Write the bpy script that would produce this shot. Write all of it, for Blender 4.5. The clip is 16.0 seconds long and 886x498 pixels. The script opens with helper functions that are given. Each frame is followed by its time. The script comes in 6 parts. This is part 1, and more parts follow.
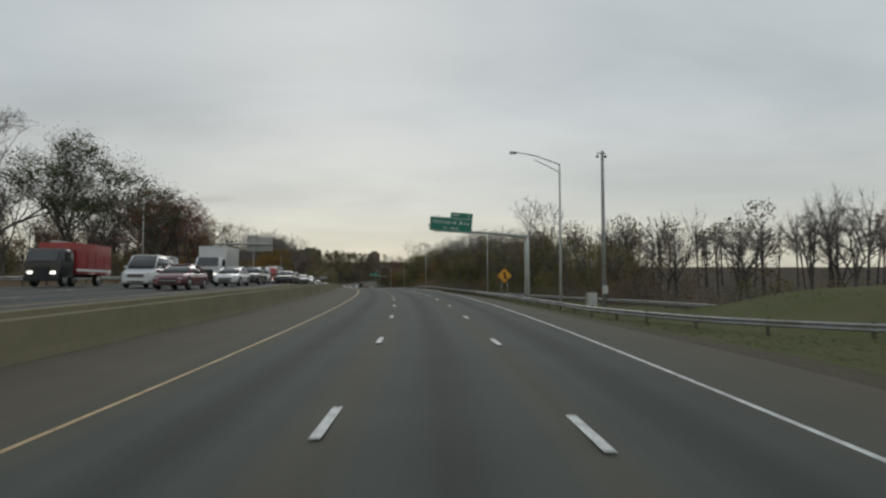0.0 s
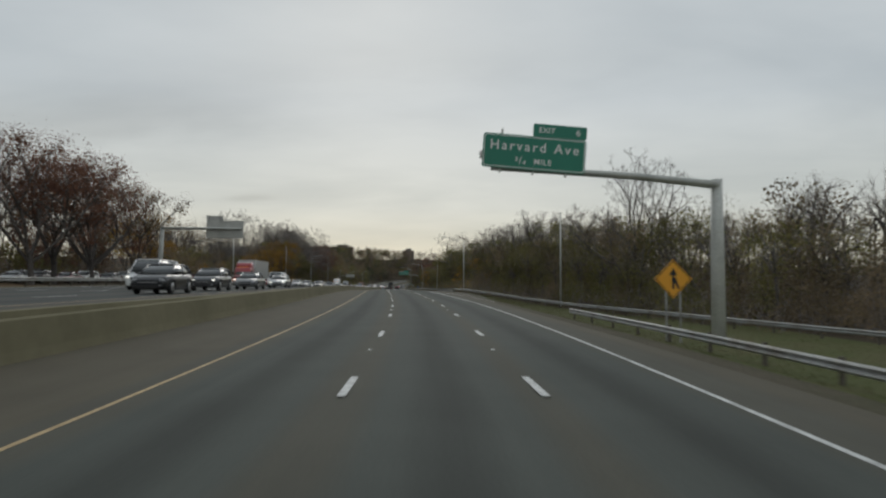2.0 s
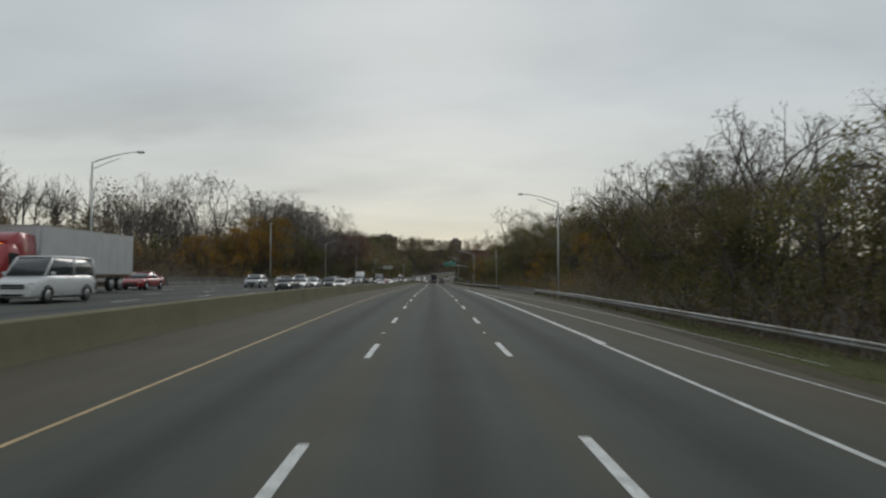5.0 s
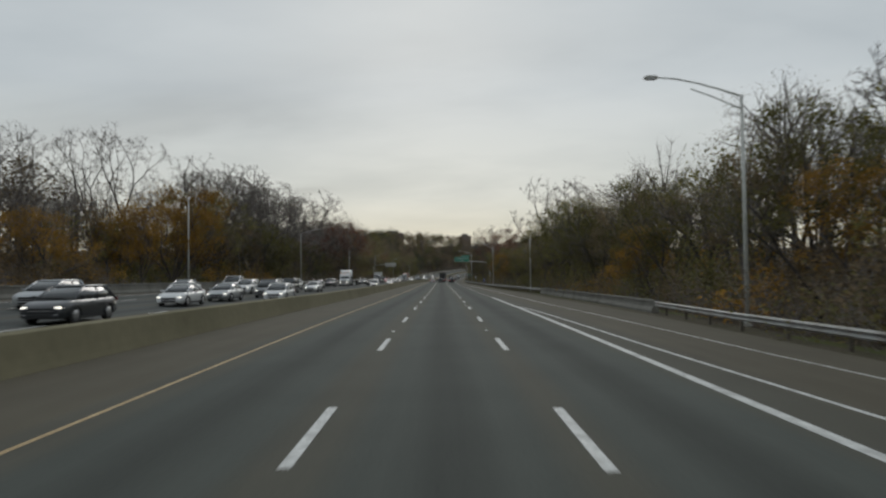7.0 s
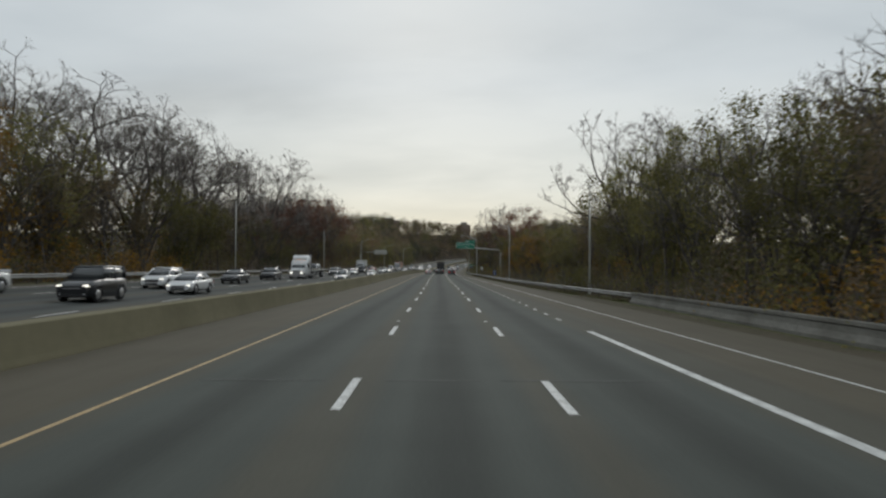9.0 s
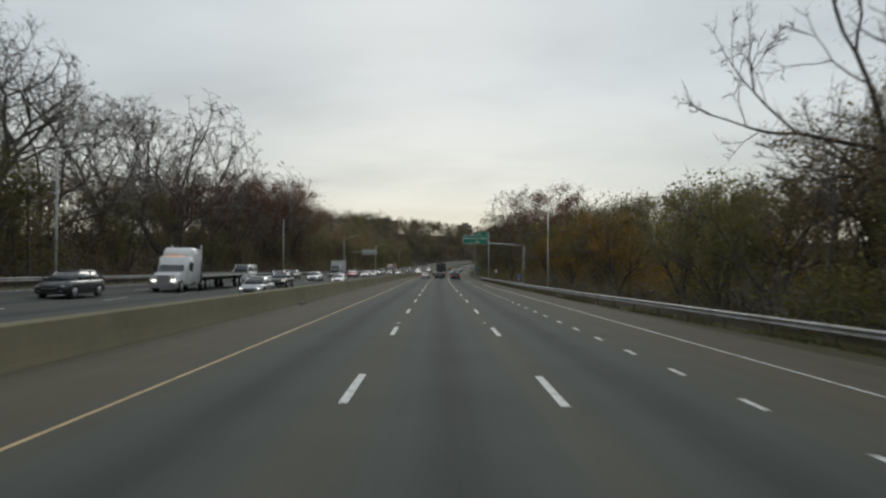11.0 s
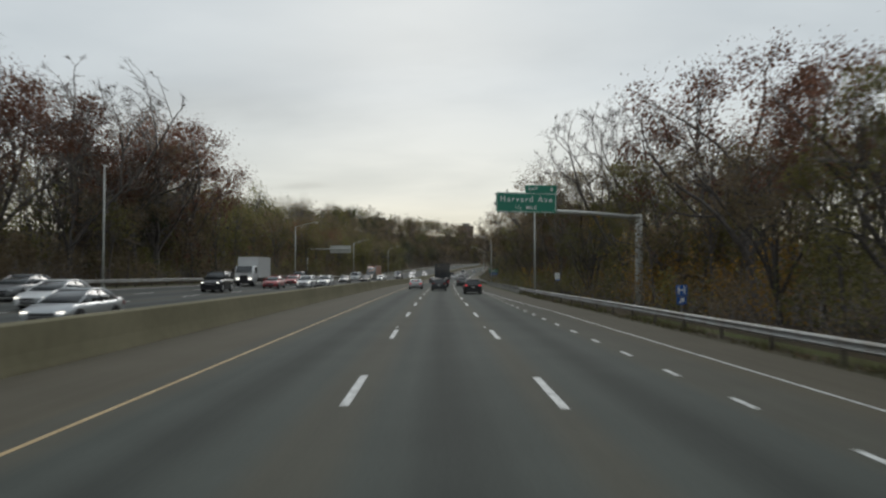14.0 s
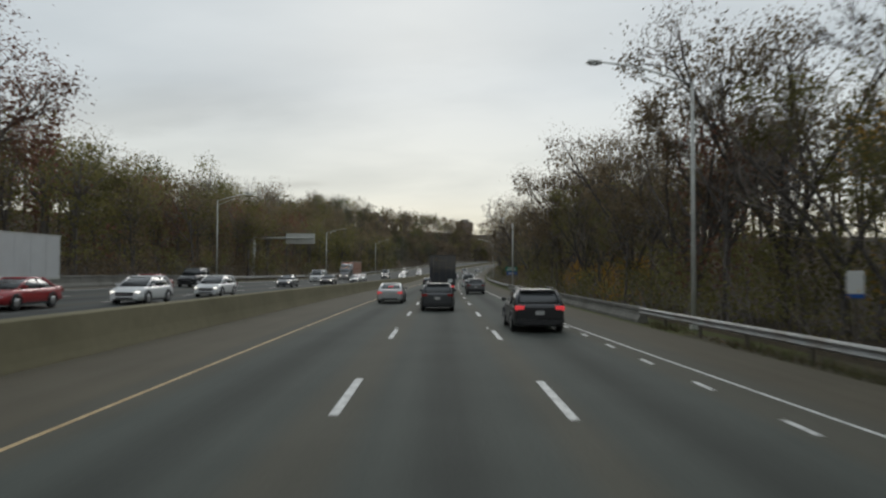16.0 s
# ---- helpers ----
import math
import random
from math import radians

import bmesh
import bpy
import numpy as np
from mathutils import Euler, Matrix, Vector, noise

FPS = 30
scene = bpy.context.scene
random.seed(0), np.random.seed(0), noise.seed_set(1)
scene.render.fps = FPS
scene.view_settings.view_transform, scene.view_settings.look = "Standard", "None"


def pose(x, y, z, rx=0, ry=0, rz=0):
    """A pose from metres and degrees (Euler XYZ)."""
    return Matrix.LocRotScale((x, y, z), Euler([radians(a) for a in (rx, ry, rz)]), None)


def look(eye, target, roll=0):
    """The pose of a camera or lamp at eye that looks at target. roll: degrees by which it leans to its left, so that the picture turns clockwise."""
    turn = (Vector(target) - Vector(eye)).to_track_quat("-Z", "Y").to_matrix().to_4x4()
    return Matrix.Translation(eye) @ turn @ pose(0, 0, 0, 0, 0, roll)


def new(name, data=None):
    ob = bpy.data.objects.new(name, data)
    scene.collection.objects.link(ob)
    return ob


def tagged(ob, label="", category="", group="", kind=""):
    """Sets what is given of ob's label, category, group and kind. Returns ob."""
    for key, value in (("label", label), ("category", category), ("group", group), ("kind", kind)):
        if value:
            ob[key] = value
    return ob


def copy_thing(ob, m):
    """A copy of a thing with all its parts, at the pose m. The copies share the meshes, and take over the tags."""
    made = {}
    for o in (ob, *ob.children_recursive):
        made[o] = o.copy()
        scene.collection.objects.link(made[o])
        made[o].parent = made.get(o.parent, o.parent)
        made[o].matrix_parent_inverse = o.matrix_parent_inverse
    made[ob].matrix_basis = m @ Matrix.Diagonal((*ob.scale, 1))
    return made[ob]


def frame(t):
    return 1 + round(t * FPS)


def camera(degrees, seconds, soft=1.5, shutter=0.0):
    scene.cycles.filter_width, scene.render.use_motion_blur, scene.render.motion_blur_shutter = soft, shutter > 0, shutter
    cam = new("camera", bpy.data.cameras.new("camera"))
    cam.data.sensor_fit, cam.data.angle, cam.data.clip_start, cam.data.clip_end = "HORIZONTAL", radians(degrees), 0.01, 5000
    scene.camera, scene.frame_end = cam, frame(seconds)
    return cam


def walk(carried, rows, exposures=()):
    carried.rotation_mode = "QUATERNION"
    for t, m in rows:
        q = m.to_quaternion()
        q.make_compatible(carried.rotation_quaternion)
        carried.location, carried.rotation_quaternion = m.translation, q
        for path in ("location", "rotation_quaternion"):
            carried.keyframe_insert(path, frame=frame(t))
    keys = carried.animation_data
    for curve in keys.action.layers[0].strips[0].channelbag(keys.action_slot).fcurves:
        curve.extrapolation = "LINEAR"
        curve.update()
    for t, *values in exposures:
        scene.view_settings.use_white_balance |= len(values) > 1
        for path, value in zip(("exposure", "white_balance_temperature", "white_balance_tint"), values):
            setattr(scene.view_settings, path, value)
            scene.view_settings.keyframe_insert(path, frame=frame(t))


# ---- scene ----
cam = camera(65.3, 16.0, soft=2.35, shutter=0.3)

# seconds, place of the lens, tilt, lean, heading
ROWS = (
    (0.0, -0.433, 15.878, 2.539, 93.0, 0.12, 0.75),
    (0.5, -0.756, 27.044, 2.758, 92.96, 0.28, 1.43),
    (1.0, -1.236, 38.209, 2.963, 92.87, -0.0, 2.16),
    (1.5, -1.881, 49.614, 3.157, 92.92, -0.25, 2.91),
    (2.0, -2.626, 60.914, 3.333, 92.87, -0.24, 3.69),
    (2.5, -3.608, 72.447, 3.494, 92.7, -0.23, 4.37),
    (3.0, -4.655, 83.666, 3.634, 92.59, -0.26, 5.22),
    (3.5, -5.889, 94.74, 3.756, 92.45, -0.19, 5.79),
    (4.0, -7.279, 105.821, 3.862, 92.25, -0.52, 6.47),
    (4.5, -8.751, 117.014, 3.955, 92.22, -0.38, 7.06),
    (5, -10.288, 128.356, 4.034, 92.14, -0.05, 7.6),
    (5.5, -11.918, 139.784, 4.099, 92.01, 0.18, 7.97),
    (6, -13.576, 151.247, 4.15, 91.78, 0.42, 7.96),
    (6.5, -15.288, 162.681, 4.185, 91.56, 0.46, 7.7),
    (7.0, -17.011, 174.031, 4.196, 91.92, 0.71, 8.33),
    (7.5, -18.773, 185.328, 4.182, 91.47, 0.21, 8.31),
    (8.0, -20.501, 196.881, 4.14, 91.51, 0.1, 8.46),
    (8.5, -22.229, 208.385, 4.072, 91.56, 0.0, 8.46),
    (9.0, -24.043, 220.023, 3.976, 91.1, -0.26, 8.1),
    (9.5, -25.731, 231.697, 3.872, 91.2, -0.16, 8.18),
    (10, -27.47, 243.521, 3.768, 91.34, -0.07, 8.22),
    (10.5, -29.26, 255.436, 3.667, 91.39, -0.08, 8.19),
    (11, -31.045, 267.394, 3.567, 91.33, -0.11, 8.11),
    (11.5, -32.809, 279.338, 3.471, 91.24, -0.14, 8.1),
    (12.0, -34.66, 291.283, 3.377, 91.45, -0.34, 8.25),
    (12.5, -36.42, 303.077, 3.287, 91.75, 0.2, 8.44),
    (13.0, -38.253, 315.065, 3.198, 91.42, 0.02, 8.2),
    (13.5, -40.096, 327.134, 3.111, 91.29, 0.07, 8.16),
    (14.0, -41.944, 339.369, 3.026, 91.69, -0.03, 7.99),
    (14.5, -43.824, 351.937, 2.942, 91.61, -0.07, 8.08),
    (15.0, -45.643, 364.163, 2.863, 91.5, 0.03, 8.0),
    (15.5, -47.423, 376.156, 2.789, 91.43, -0.05, 7.63),
    (16.0, -49.194, 388.3, 2.718, 91.61, -0.2, 7.75),
)
walk(cam, [(t, pose(x, y, z, rx, ry, rz)) for t, x, y, z, rx, ry, rz in ROWS], exposures=((0.0, 0.0), (7.0, 0.02), (8.0, 0.05), (9.0, 0.2), (11.5, 0.23), (16.0, 0.26)))

# ---------- sky and light: a heavy overcast afternoon ----------
world = bpy.data.worlds.new("overcast_sky")
scene.world = world
world.use_nodes = True
wn, wl = world.node_tree.nodes, world.node_tree.links
wn.clear()


def wnode(kind, **values):
    nd = wn.new(kind)
    for key, value in values.items():
        nd.inputs[key].default_value = value
    return nd


w_out = wn.new("ShaderNodeOutputWorld")
w_bg = wnode("ShaderNodeBackground", Strength=1.0)
w_sky = wn.new("ShaderNodeTexSky")
w_sky.sky_type = "NISHITA"
w_sky.sun_disc = False
w_sky.sun_elevation = radians(24)
w_sky.sun_rotation = radians(-10)
w_co = wn.new("ShaderNodeTexCoord")
w_sep = wn.new("ShaderNodeSeparateXYZ")
wl.new(w_co.outputs["Generated"], w_sep.inputs[0])
# flatten the dome so that clouds stretch towards the horizon
w_up = wn.new("ShaderNodeMath")
w_up.operation = "ADD"
w_up.inputs[1].default_value = 0.16
wl.new(w_sep.outputs["Z"], w_up.inputs[0])
w_px, w_py = wn.new("ShaderNodeMath"), wn.new("ShaderNodeMath")
for nd, ax in ((w_px, "X"), (w_py, "Y")):
    nd.operation = "DIVIDE"
    wl.new(w_sep.outputs[ax], nd.inputs[0])
    wl.new(w_up.outputs[0], nd.inputs[1])
w_vec = wn.new("ShaderNodeCombineXYZ")
wl.new(w_px.outputs[0], w_vec.inputs[0])
wl.new(w_py.outputs[0], w_vec.inputs[1])
w_map = wn.new("ShaderNodeMapping")
w_map.inputs["Scale"].default_value = (0.75, 1.15, 1.0)
w_map.inputs["Location"].default_value = (1.7, 0.35, 0.0)
wl.new(w_vec.outputs[0], w_map.inputs[0])
w_n1 = wnode("ShaderNodeTexNoise", Scale=0.9, Detail=5.0, Roughness=0.5, Distortion=0.35)
w_n2 = wnode("ShaderNodeTexNoise", Scale=2.6, Detail=6.0, Roughness=0.55, Distortion=0.2)
wl.new(w_map.outputs[0], w_n1.inputs["Vector"])
wl.new(w_map.outputs[0], w_n2.inputs["Vector"])
w_mixn = wn.new("ShaderNodeMix")
w_mixn.data_type = "FLOAT"
w_mixn.inputs[0].default_value = 0.2
wl.new(w_n1.outputs["Fac"], w_mixn.inputs[2])
wl.new(w_n2.outputs["Fac"], w_mixn.inputs[3])
w_cl = wn.new("ShaderNodeValToRGB")
w_cl.color_ramp.elements[0].position, w_cl.color_ramp.elements[0].color = 0.34, (0.83, 0.85, 0.868, 1)
w_cl.color_ramp.elements[1].position, w_cl.color_ramp.elements[1].color = 0.62, (1.05, 1.05, 1.05, 1)
wl.new(w_mixn.outputs[0], w_cl.inputs[0])
w_gr = wn.new("ShaderNodeValToRGB")
ge = w_gr.color_ramp.elements
ge[0].position, ge[0].color = 0.0, (0.62, 0.585, 0.47, 1)
ge[1].position, ge[1].color = 1.0, (0.485, 0.53, 0.56, 1)
for pos, colr in ((0.05, (0.66, 0.64, 0.54, 1)), (0.11, (0.61, 0.625, 0.585, 1)), (0.25, (0.545, 0.585, 0.60, 1))):
    el = ge.new(pos)
    el.color = colr
wl.new(w_sep.outputs["Z"], w_gr.inputs[0])
w_mul = wn.new("ShaderNodeMix")
w_mul.data_type, w_mul.blend_type = "RGBA", "MULTIPLY"
w_mul.inputs[0].default_value = 1.0
wl.new(w_gr.outputs[0], w_mul.inputs[6])
wl.new(w_cl.outputs[0], w_mul.inputs[7])
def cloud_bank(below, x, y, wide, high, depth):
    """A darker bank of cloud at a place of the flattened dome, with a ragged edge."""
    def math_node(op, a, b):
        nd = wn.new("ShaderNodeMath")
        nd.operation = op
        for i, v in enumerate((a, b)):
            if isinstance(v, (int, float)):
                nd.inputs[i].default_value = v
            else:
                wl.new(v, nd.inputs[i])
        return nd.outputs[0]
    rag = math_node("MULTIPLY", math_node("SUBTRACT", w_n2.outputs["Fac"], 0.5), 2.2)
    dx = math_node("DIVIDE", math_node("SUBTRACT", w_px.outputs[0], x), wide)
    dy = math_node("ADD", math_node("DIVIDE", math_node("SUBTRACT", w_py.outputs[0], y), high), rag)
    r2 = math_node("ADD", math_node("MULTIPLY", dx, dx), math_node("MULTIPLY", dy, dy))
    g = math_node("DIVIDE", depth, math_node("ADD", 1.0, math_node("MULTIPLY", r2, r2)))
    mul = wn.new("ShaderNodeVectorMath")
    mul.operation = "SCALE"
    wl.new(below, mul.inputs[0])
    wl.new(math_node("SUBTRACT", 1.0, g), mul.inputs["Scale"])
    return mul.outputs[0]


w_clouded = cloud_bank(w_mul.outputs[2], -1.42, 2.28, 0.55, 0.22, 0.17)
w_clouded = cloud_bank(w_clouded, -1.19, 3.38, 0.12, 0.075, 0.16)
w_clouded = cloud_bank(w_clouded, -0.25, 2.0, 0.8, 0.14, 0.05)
w_sc = wn.new("ShaderNodeMix")
w_sc.data_type, w_sc.blend_type = "RGBA", "MULTIPLY"
w_sc.inputs[0].default_value = 1.0
w_sc.inputs[7].default_value = (0.08, 0.08, 0.08, 1)
wl.new(w_sky.outputs[0], w_sc.inputs[6])
w_fin = wn.new("ShaderNodeMix")
w_fin.data_type = "RGBA"
w_fin.inputs[0].default_value = 0.94
wl.new(w_sc.outputs[2], w_fin.inputs[6])
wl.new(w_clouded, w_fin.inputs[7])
wl.new(w_fin.outputs[2], w_bg.inputs["Color"])
wl.new(w_bg.outputs[0], w_out.inputs[0])

sun_data = bpy.data.lights.new("sun", "SUN")
sun_data.energy, sun_data.angle, sun_data.color = 0.5, radians(25), (1.0, 0.96, 0.9)
sun = new("sun", sun_data)
sun.matrix_world = look((-60, 300, 140), (-40, 60, 0))

# ---------- materials ----------
def material(name, base, rough=0.8, metal=0.0, grain=0.25, scale=40.0, patch=0.25, patch_scale=0.5, bump=0.1, tint=None, space="Object", island=0.0, objrand=0.0, coat=0.0):
    """A surface with grain and larger patches of a second tint."""
    m = bpy.data.materials.new(name)
    m.use_nodes = True
    n, l = m.node_tree.nodes, m.node_tree.links
    b = n["Principled BSDF"]
    b.inputs["Roughness"].default_value, b.inputs["Metallic"].default_value = rough, metal
    b.inputs["Coat Weight"].default_value = coat
    if rough >= 0.9:
        b.inputs["Specular IOR Level"].default_value = 0.12
    co = n.new("ShaderNodeTexCoord")
    fine, big = n.new("ShaderNodeTexNoise"), n.new("ShaderNodeTexNoise")
    fine.inputs["Scale"].default_value, fine.inputs["Detail"].default_value = scale, 4
    big.inputs["Scale"].default_value, big.inputs["Detail"].default_value = patch_scale, 5
    for t in (fine, big):
        l.new(co.outputs[space], t.inputs["Vector"])
    tint = tint or tuple(c * 0.6 for c in base)
    mix = n.new("ShaderNodeMix")
    mix.data_type = "RGBA"
    mix.inputs[6].default_value, mix.inputs[7].default_value = (*base, 1), (*tint, 1)
    ramp = n.new("ShaderNodeMapRange")
    ramp.inputs["From Min"].default_value, ramp.inputs["From Max"].default_value = 0.42, 0.68
    ramp.inputs["To Max"].default_value = patch * 2
    l.new(big.outputs["Fac"], ramp.inputs["Value"])
    l.new(ramp.outputs[0], mix.inputs[0])
    last = mix.outputs[2]
    g = n.new("ShaderNodeMapRange")
    g.inputs["To Min"].default_value, g.inputs["To Max"].default_value = 1 - grain, 1 + grain
    g.inputs["From Min"].default_value, g.inputs["From Max"].default_value = 0.3, 0.7
    l.new(fine.outputs["Fac"], g.inputs["Value"])
    factors = [g.outputs[0]]
    if island:
        geo, r = n.new("ShaderNodeNewGeometry"), n.new("ShaderNodeMapRange")
        r.inputs["To Min"].default_value, r.inputs["To Max"].default_value = 1 - island, 1 + island
        l.new(geo.outputs["Random Per Island"], r.inputs["Value"])
        factors.append(r.outputs[0])
    if objrand:
        oi, r = n.new("ShaderNodeObjectInfo"), n.new("ShaderNodeMapRange")
        r.inputs["To Min"].default_value, r.inputs["To Max"].default_value = 1 - objrand, 1 + objrand
        l.new(oi.outputs["Random"], r.inputs["Value"])
        factors.append(r.outputs[0])
    for f in factors:
        mul = n.new("ShaderNodeVectorMath")
        mul.operation = "SCALE"
        l.new(last, mul.inputs[0])
        l.new(f, mul.inputs["Scale"])
        last = mul.outputs[0]
    l.new(last, b.inputs["Base Color"])
    if bump:
        bp = n.new("ShaderNodeBump")
        bp.inputs["Strength"].default_value, bp.inputs["Distance"].default_value = bump, 0.02
        l.new(fine.outputs["Fac"], bp.inputs["Height"])
        l.new(bp.outputs[0], b.inputs["Normal"])
    return m


def leaf_material(name, one, two, three, mass=False):
    """Foliage whose leaves differ from one another and a little from tree to tree."""
    m = bpy.data.materials.new(name)
    m.use_nodes = True
    n, l = m.node_tree.nodes, m.node_tree.links
    b = n["Principled BSDF"]
    b.inputs["Roughness"].default_value = 0.75
    b.inputs["Specular IOR Level"].default_value = 0.2
    geo, oi = n.new("ShaderNodeNewGeometry"), n.new("ShaderNodeObjectInfo")
    ramp = n.new("ShaderNodeValToRGB")
    e = ramp.color_ramp.elements
    e[0].color, e[1].color = (*one, 1), (*three, 1)
    e.new(0.5).color = (*two, 1)
    if mass:
        # the packed inside of a crown: leaf-sized cells with a rough surface
        vo, bu, tc = n.new("ShaderNodeTexVoronoi"), n.new("ShaderNodeBump"), n.new("ShaderNodeTexCoord")
        vo.inputs["Scale"].default_value = 5.5
        sc = n.new("ShaderNodeSeparateColor")
        l.new(tc.outputs["Object"], vo.inputs["Vector"])
        l.new(vo.outputs["Color"], sc.inputs[0])
        l.new(sc.outputs[0], ramp.inputs[0])
        bu.inputs["Strength"].default_value, bu.inputs["Distance"].default_value = 1.0, 0.25
        l.new(vo.outputs["Distance"], bu.inputs["Height"])
        l.new(bu.outputs[0], b.inputs["Normal"])
    else:
        l.new(geo.outputs["Random Per Island"], ramp.inputs[0])
    r = n.new("ShaderNodeMapRange")
    r.inputs["To Min"].default_value, r.inputs["To Max"].default_value = 0.75, 1.25
    l.new(oi.outputs["Random"], r.inputs["Value"])
    mul = n.new("ShaderNodeVectorMath")
    mul.operation = "SCALE"
    l.new(ramp.outputs[0], mul.inputs[0])
    l.new(r.outputs[0], mul.inputs["Scale"])
    co, nz, g = n.new("ShaderNodeTexCoord"), n.new("ShaderNodeTexNoise"), n.new("ShaderNodeMapRange")
    nz.inputs["Scale"].default_value, nz.inputs["Detail"].default_value = 0.22, 3
    g.inputs["From Min"].default_value, g.inputs["From Max"].default_value = 0.35, 0.65
    g.inputs["To Min"].default_value, g.inputs["To Max"].default_value = 0.6, 1.35
    l.new(co.outputs["Object"], nz.inputs["Vector"])
    l.new(nz.outputs["Fac"], g.inputs["Value"])
    mul2 = n.new("ShaderNodeVectorMath")
    mul2.operation = "SCALE"
    l.new(mul.outputs[0], mul2.inputs[0])
    l.new(g.outputs[0], mul2.inputs["Scale"])
    l.new(mul2.outputs[0], b.inputs["Base Color"])
    # light shines through thin leaves
    tr, mx = n.new("ShaderNodeBsdfTranslucent"), n.new("ShaderNodeMixShader")
    mx.inputs[0].default_value = 0.42
    l.new(mul2.outputs[0], tr.inputs["Color"])
    l.new(b.outputs[0], mx.inputs[1])
    l.new(tr.outputs[0], mx.inputs[2])
    l.new(mx.outputs[0], n["Material Output"].inputs["Surface"])
    return m


def asphalt_material(name, base, lanes):
    """Worn asphalt; u runs across the road in metres, v along it. lanes: the middles of the traffic lanes."""
    m = bpy.data.materials.new(name)
    m.use_nodes = True
    n, l = m.node_tree.nodes, m.node_tree.links
    b = n["Principled BSDF"]
    b.inputs["Roughness"].default_value, b.inputs["Specular IOR Level"].default_value = 0.88, 0.22
    uv = n.new("ShaderNodeUVMap")
    uv.uv_map = "road"
    sep = n.new("ShaderNodeSeparateXYZ")
    l.new(uv.outputs[0], sep.inputs[0])

    def math(op, a, c=None, d=None):
        nd = n.new("ShaderNodeMath")
        nd.operation = op
        for i, v in enumerate((a, c, d)):
            if v is None:
                continue
            if isinstance(v, (int, float)):
                nd.inputs[i].default_value = v
            else:
                l.new(v, nd.inputs[i])
        return nd.outputs[0]

    wob = n.new("ShaderNodeTexNoise")
    wob.inputs["Scale"].default_value = 0.03
    l.new(uv.outputs[0], wob.inputs["Vector"])
    u = math("ADD", sep.outputs["X"], math("MULTIPLY", math("SUBTRACT", wob.outputs["Fac"], 0.5), 0.5))
    dark, near = None, None
    for mid in lanes:
        d = math("ABSOLUTE", math("SUBTRACT", u, mid))
        strip = math("MAXIMUM", math("MINIMUM", math("SUBTRACT", 1.25, math("MULTIPLY", d, 1.7)), 1.0), 0.0)
        near = d if near is None else math("MINIMUM", near, d)
        dark = strip if dark is None else math("ADD", dark, strip)
    streak = n.new("ShaderNodeTexNoise")
    mp = n.new("ShaderNodeMapping")
    mp.inputs["Scale"].default_value = (1.6, 0.05, 1)
    l.new(uv.outputs[0], mp.inputs[0])
    l.new(mp.outputs[0], streak.inputs["Vector"])
    streak.inputs["Scale"].default_value, streak.inputs["Detail"].default_value = 1.0, 4
    grit, patch = n.new("ShaderNodeTexNoise"), n.new("ShaderNodeTexNoise")
    grit.inputs["Scale"].default_value, grit.inputs["Detail"].default_value = 18.0, 6
    patch.inputs["Scale"].default_value, patch.inputs["Detail"].default_value = 0.35, 5
    l.new(uv.outputs[0], grit.inputs["Vector"])
    l.new(uv.outputs[0], patch.inputs["Vector"])
    val = math("SUBTRACT", 1.06, math("MULTIPLY", dark, 0.34)) if dark is not None else math("ADD", 1.0, 0.0)
    val = math("ADD", val, math("MULTIPLY", math("SUBTRACT", streak.outputs["Fac"], 0.5), 0.35))
    val = math("ADD", val, math("MULTIPLY", math("SUBTRACT", patch.outputs["Fac"], 0.5), 0.35))
    val = math("ADD", val, math("MULTIPLY", math("SUBTRACT", grit.outputs["Fac"], 0.5), 0.55))
    # outside the lanes lie dust and rust-brown grit
    low, high = (min(lanes) - 1.95, max(lanes) + 1.8) if lanes else (-1, 1)
    out_l = math("MULTIPLY", math("SUBTRACT", low, u), 1.6)
    out_r = math("MULTIPLY", math("SUBTRACT", u, high), 0.6)
    side = math("MINIMUM", math("MAXIMUM", math("MAXIMUM", out_l, out_r), 0.0), 1.0)
    # a browner strip along the lane lines, where no wheels run
    line = math("MULTIPLY", math("MINIMUM", math("MAXIMUM", math("MULTIPLY", math("SUBTRACT", near, 1.1), 2.2), 0.0), 1.0), 0.55)
    side = math("MAXIMUM", side, line)
    mix = n.new("ShaderNodeMix")
    mix.data_type = "RGBA"
    mix.inputs[6].default_value = (*base, 1)
    mix.inputs[7].default_value = (base[0] * 1.32, base[1] * 1.06, base[2] * 0.87, 1)
    l.new(side, mix.inputs[0])
    mul = n.new("ShaderNodeVectorMath")
    mul.operation = "SCALE"
    l.new(mix.outputs[2], mul.inputs[0])
    l.new(val, mul.inputs["Scale"])
    l.new(mul.outputs[0], b.inputs["Base Color"])
    bp = n.new("ShaderNodeBump")
    bp.inputs["Strength"].default_value, bp.inputs["Distance"].default_value = 0.25, 0.01
    l.new(grit.outputs["Fac"], bp.inputs["Height"])
    l.new(bp.outputs[0], b.inputs["Normal"])
    return m


def emitting(name, base, strength):
    m = bpy.data.materials.new(name)
    m.use_nodes = True
    b = m.node_tree.nodes["Principled BSDF"]
    b.inputs["Base Color"].default_value = (*base, 1)
    b.inputs["Emission Color"].default_value = (*base, 1)
    b.inputs["Emission Strength"].default_value = strength
    return m


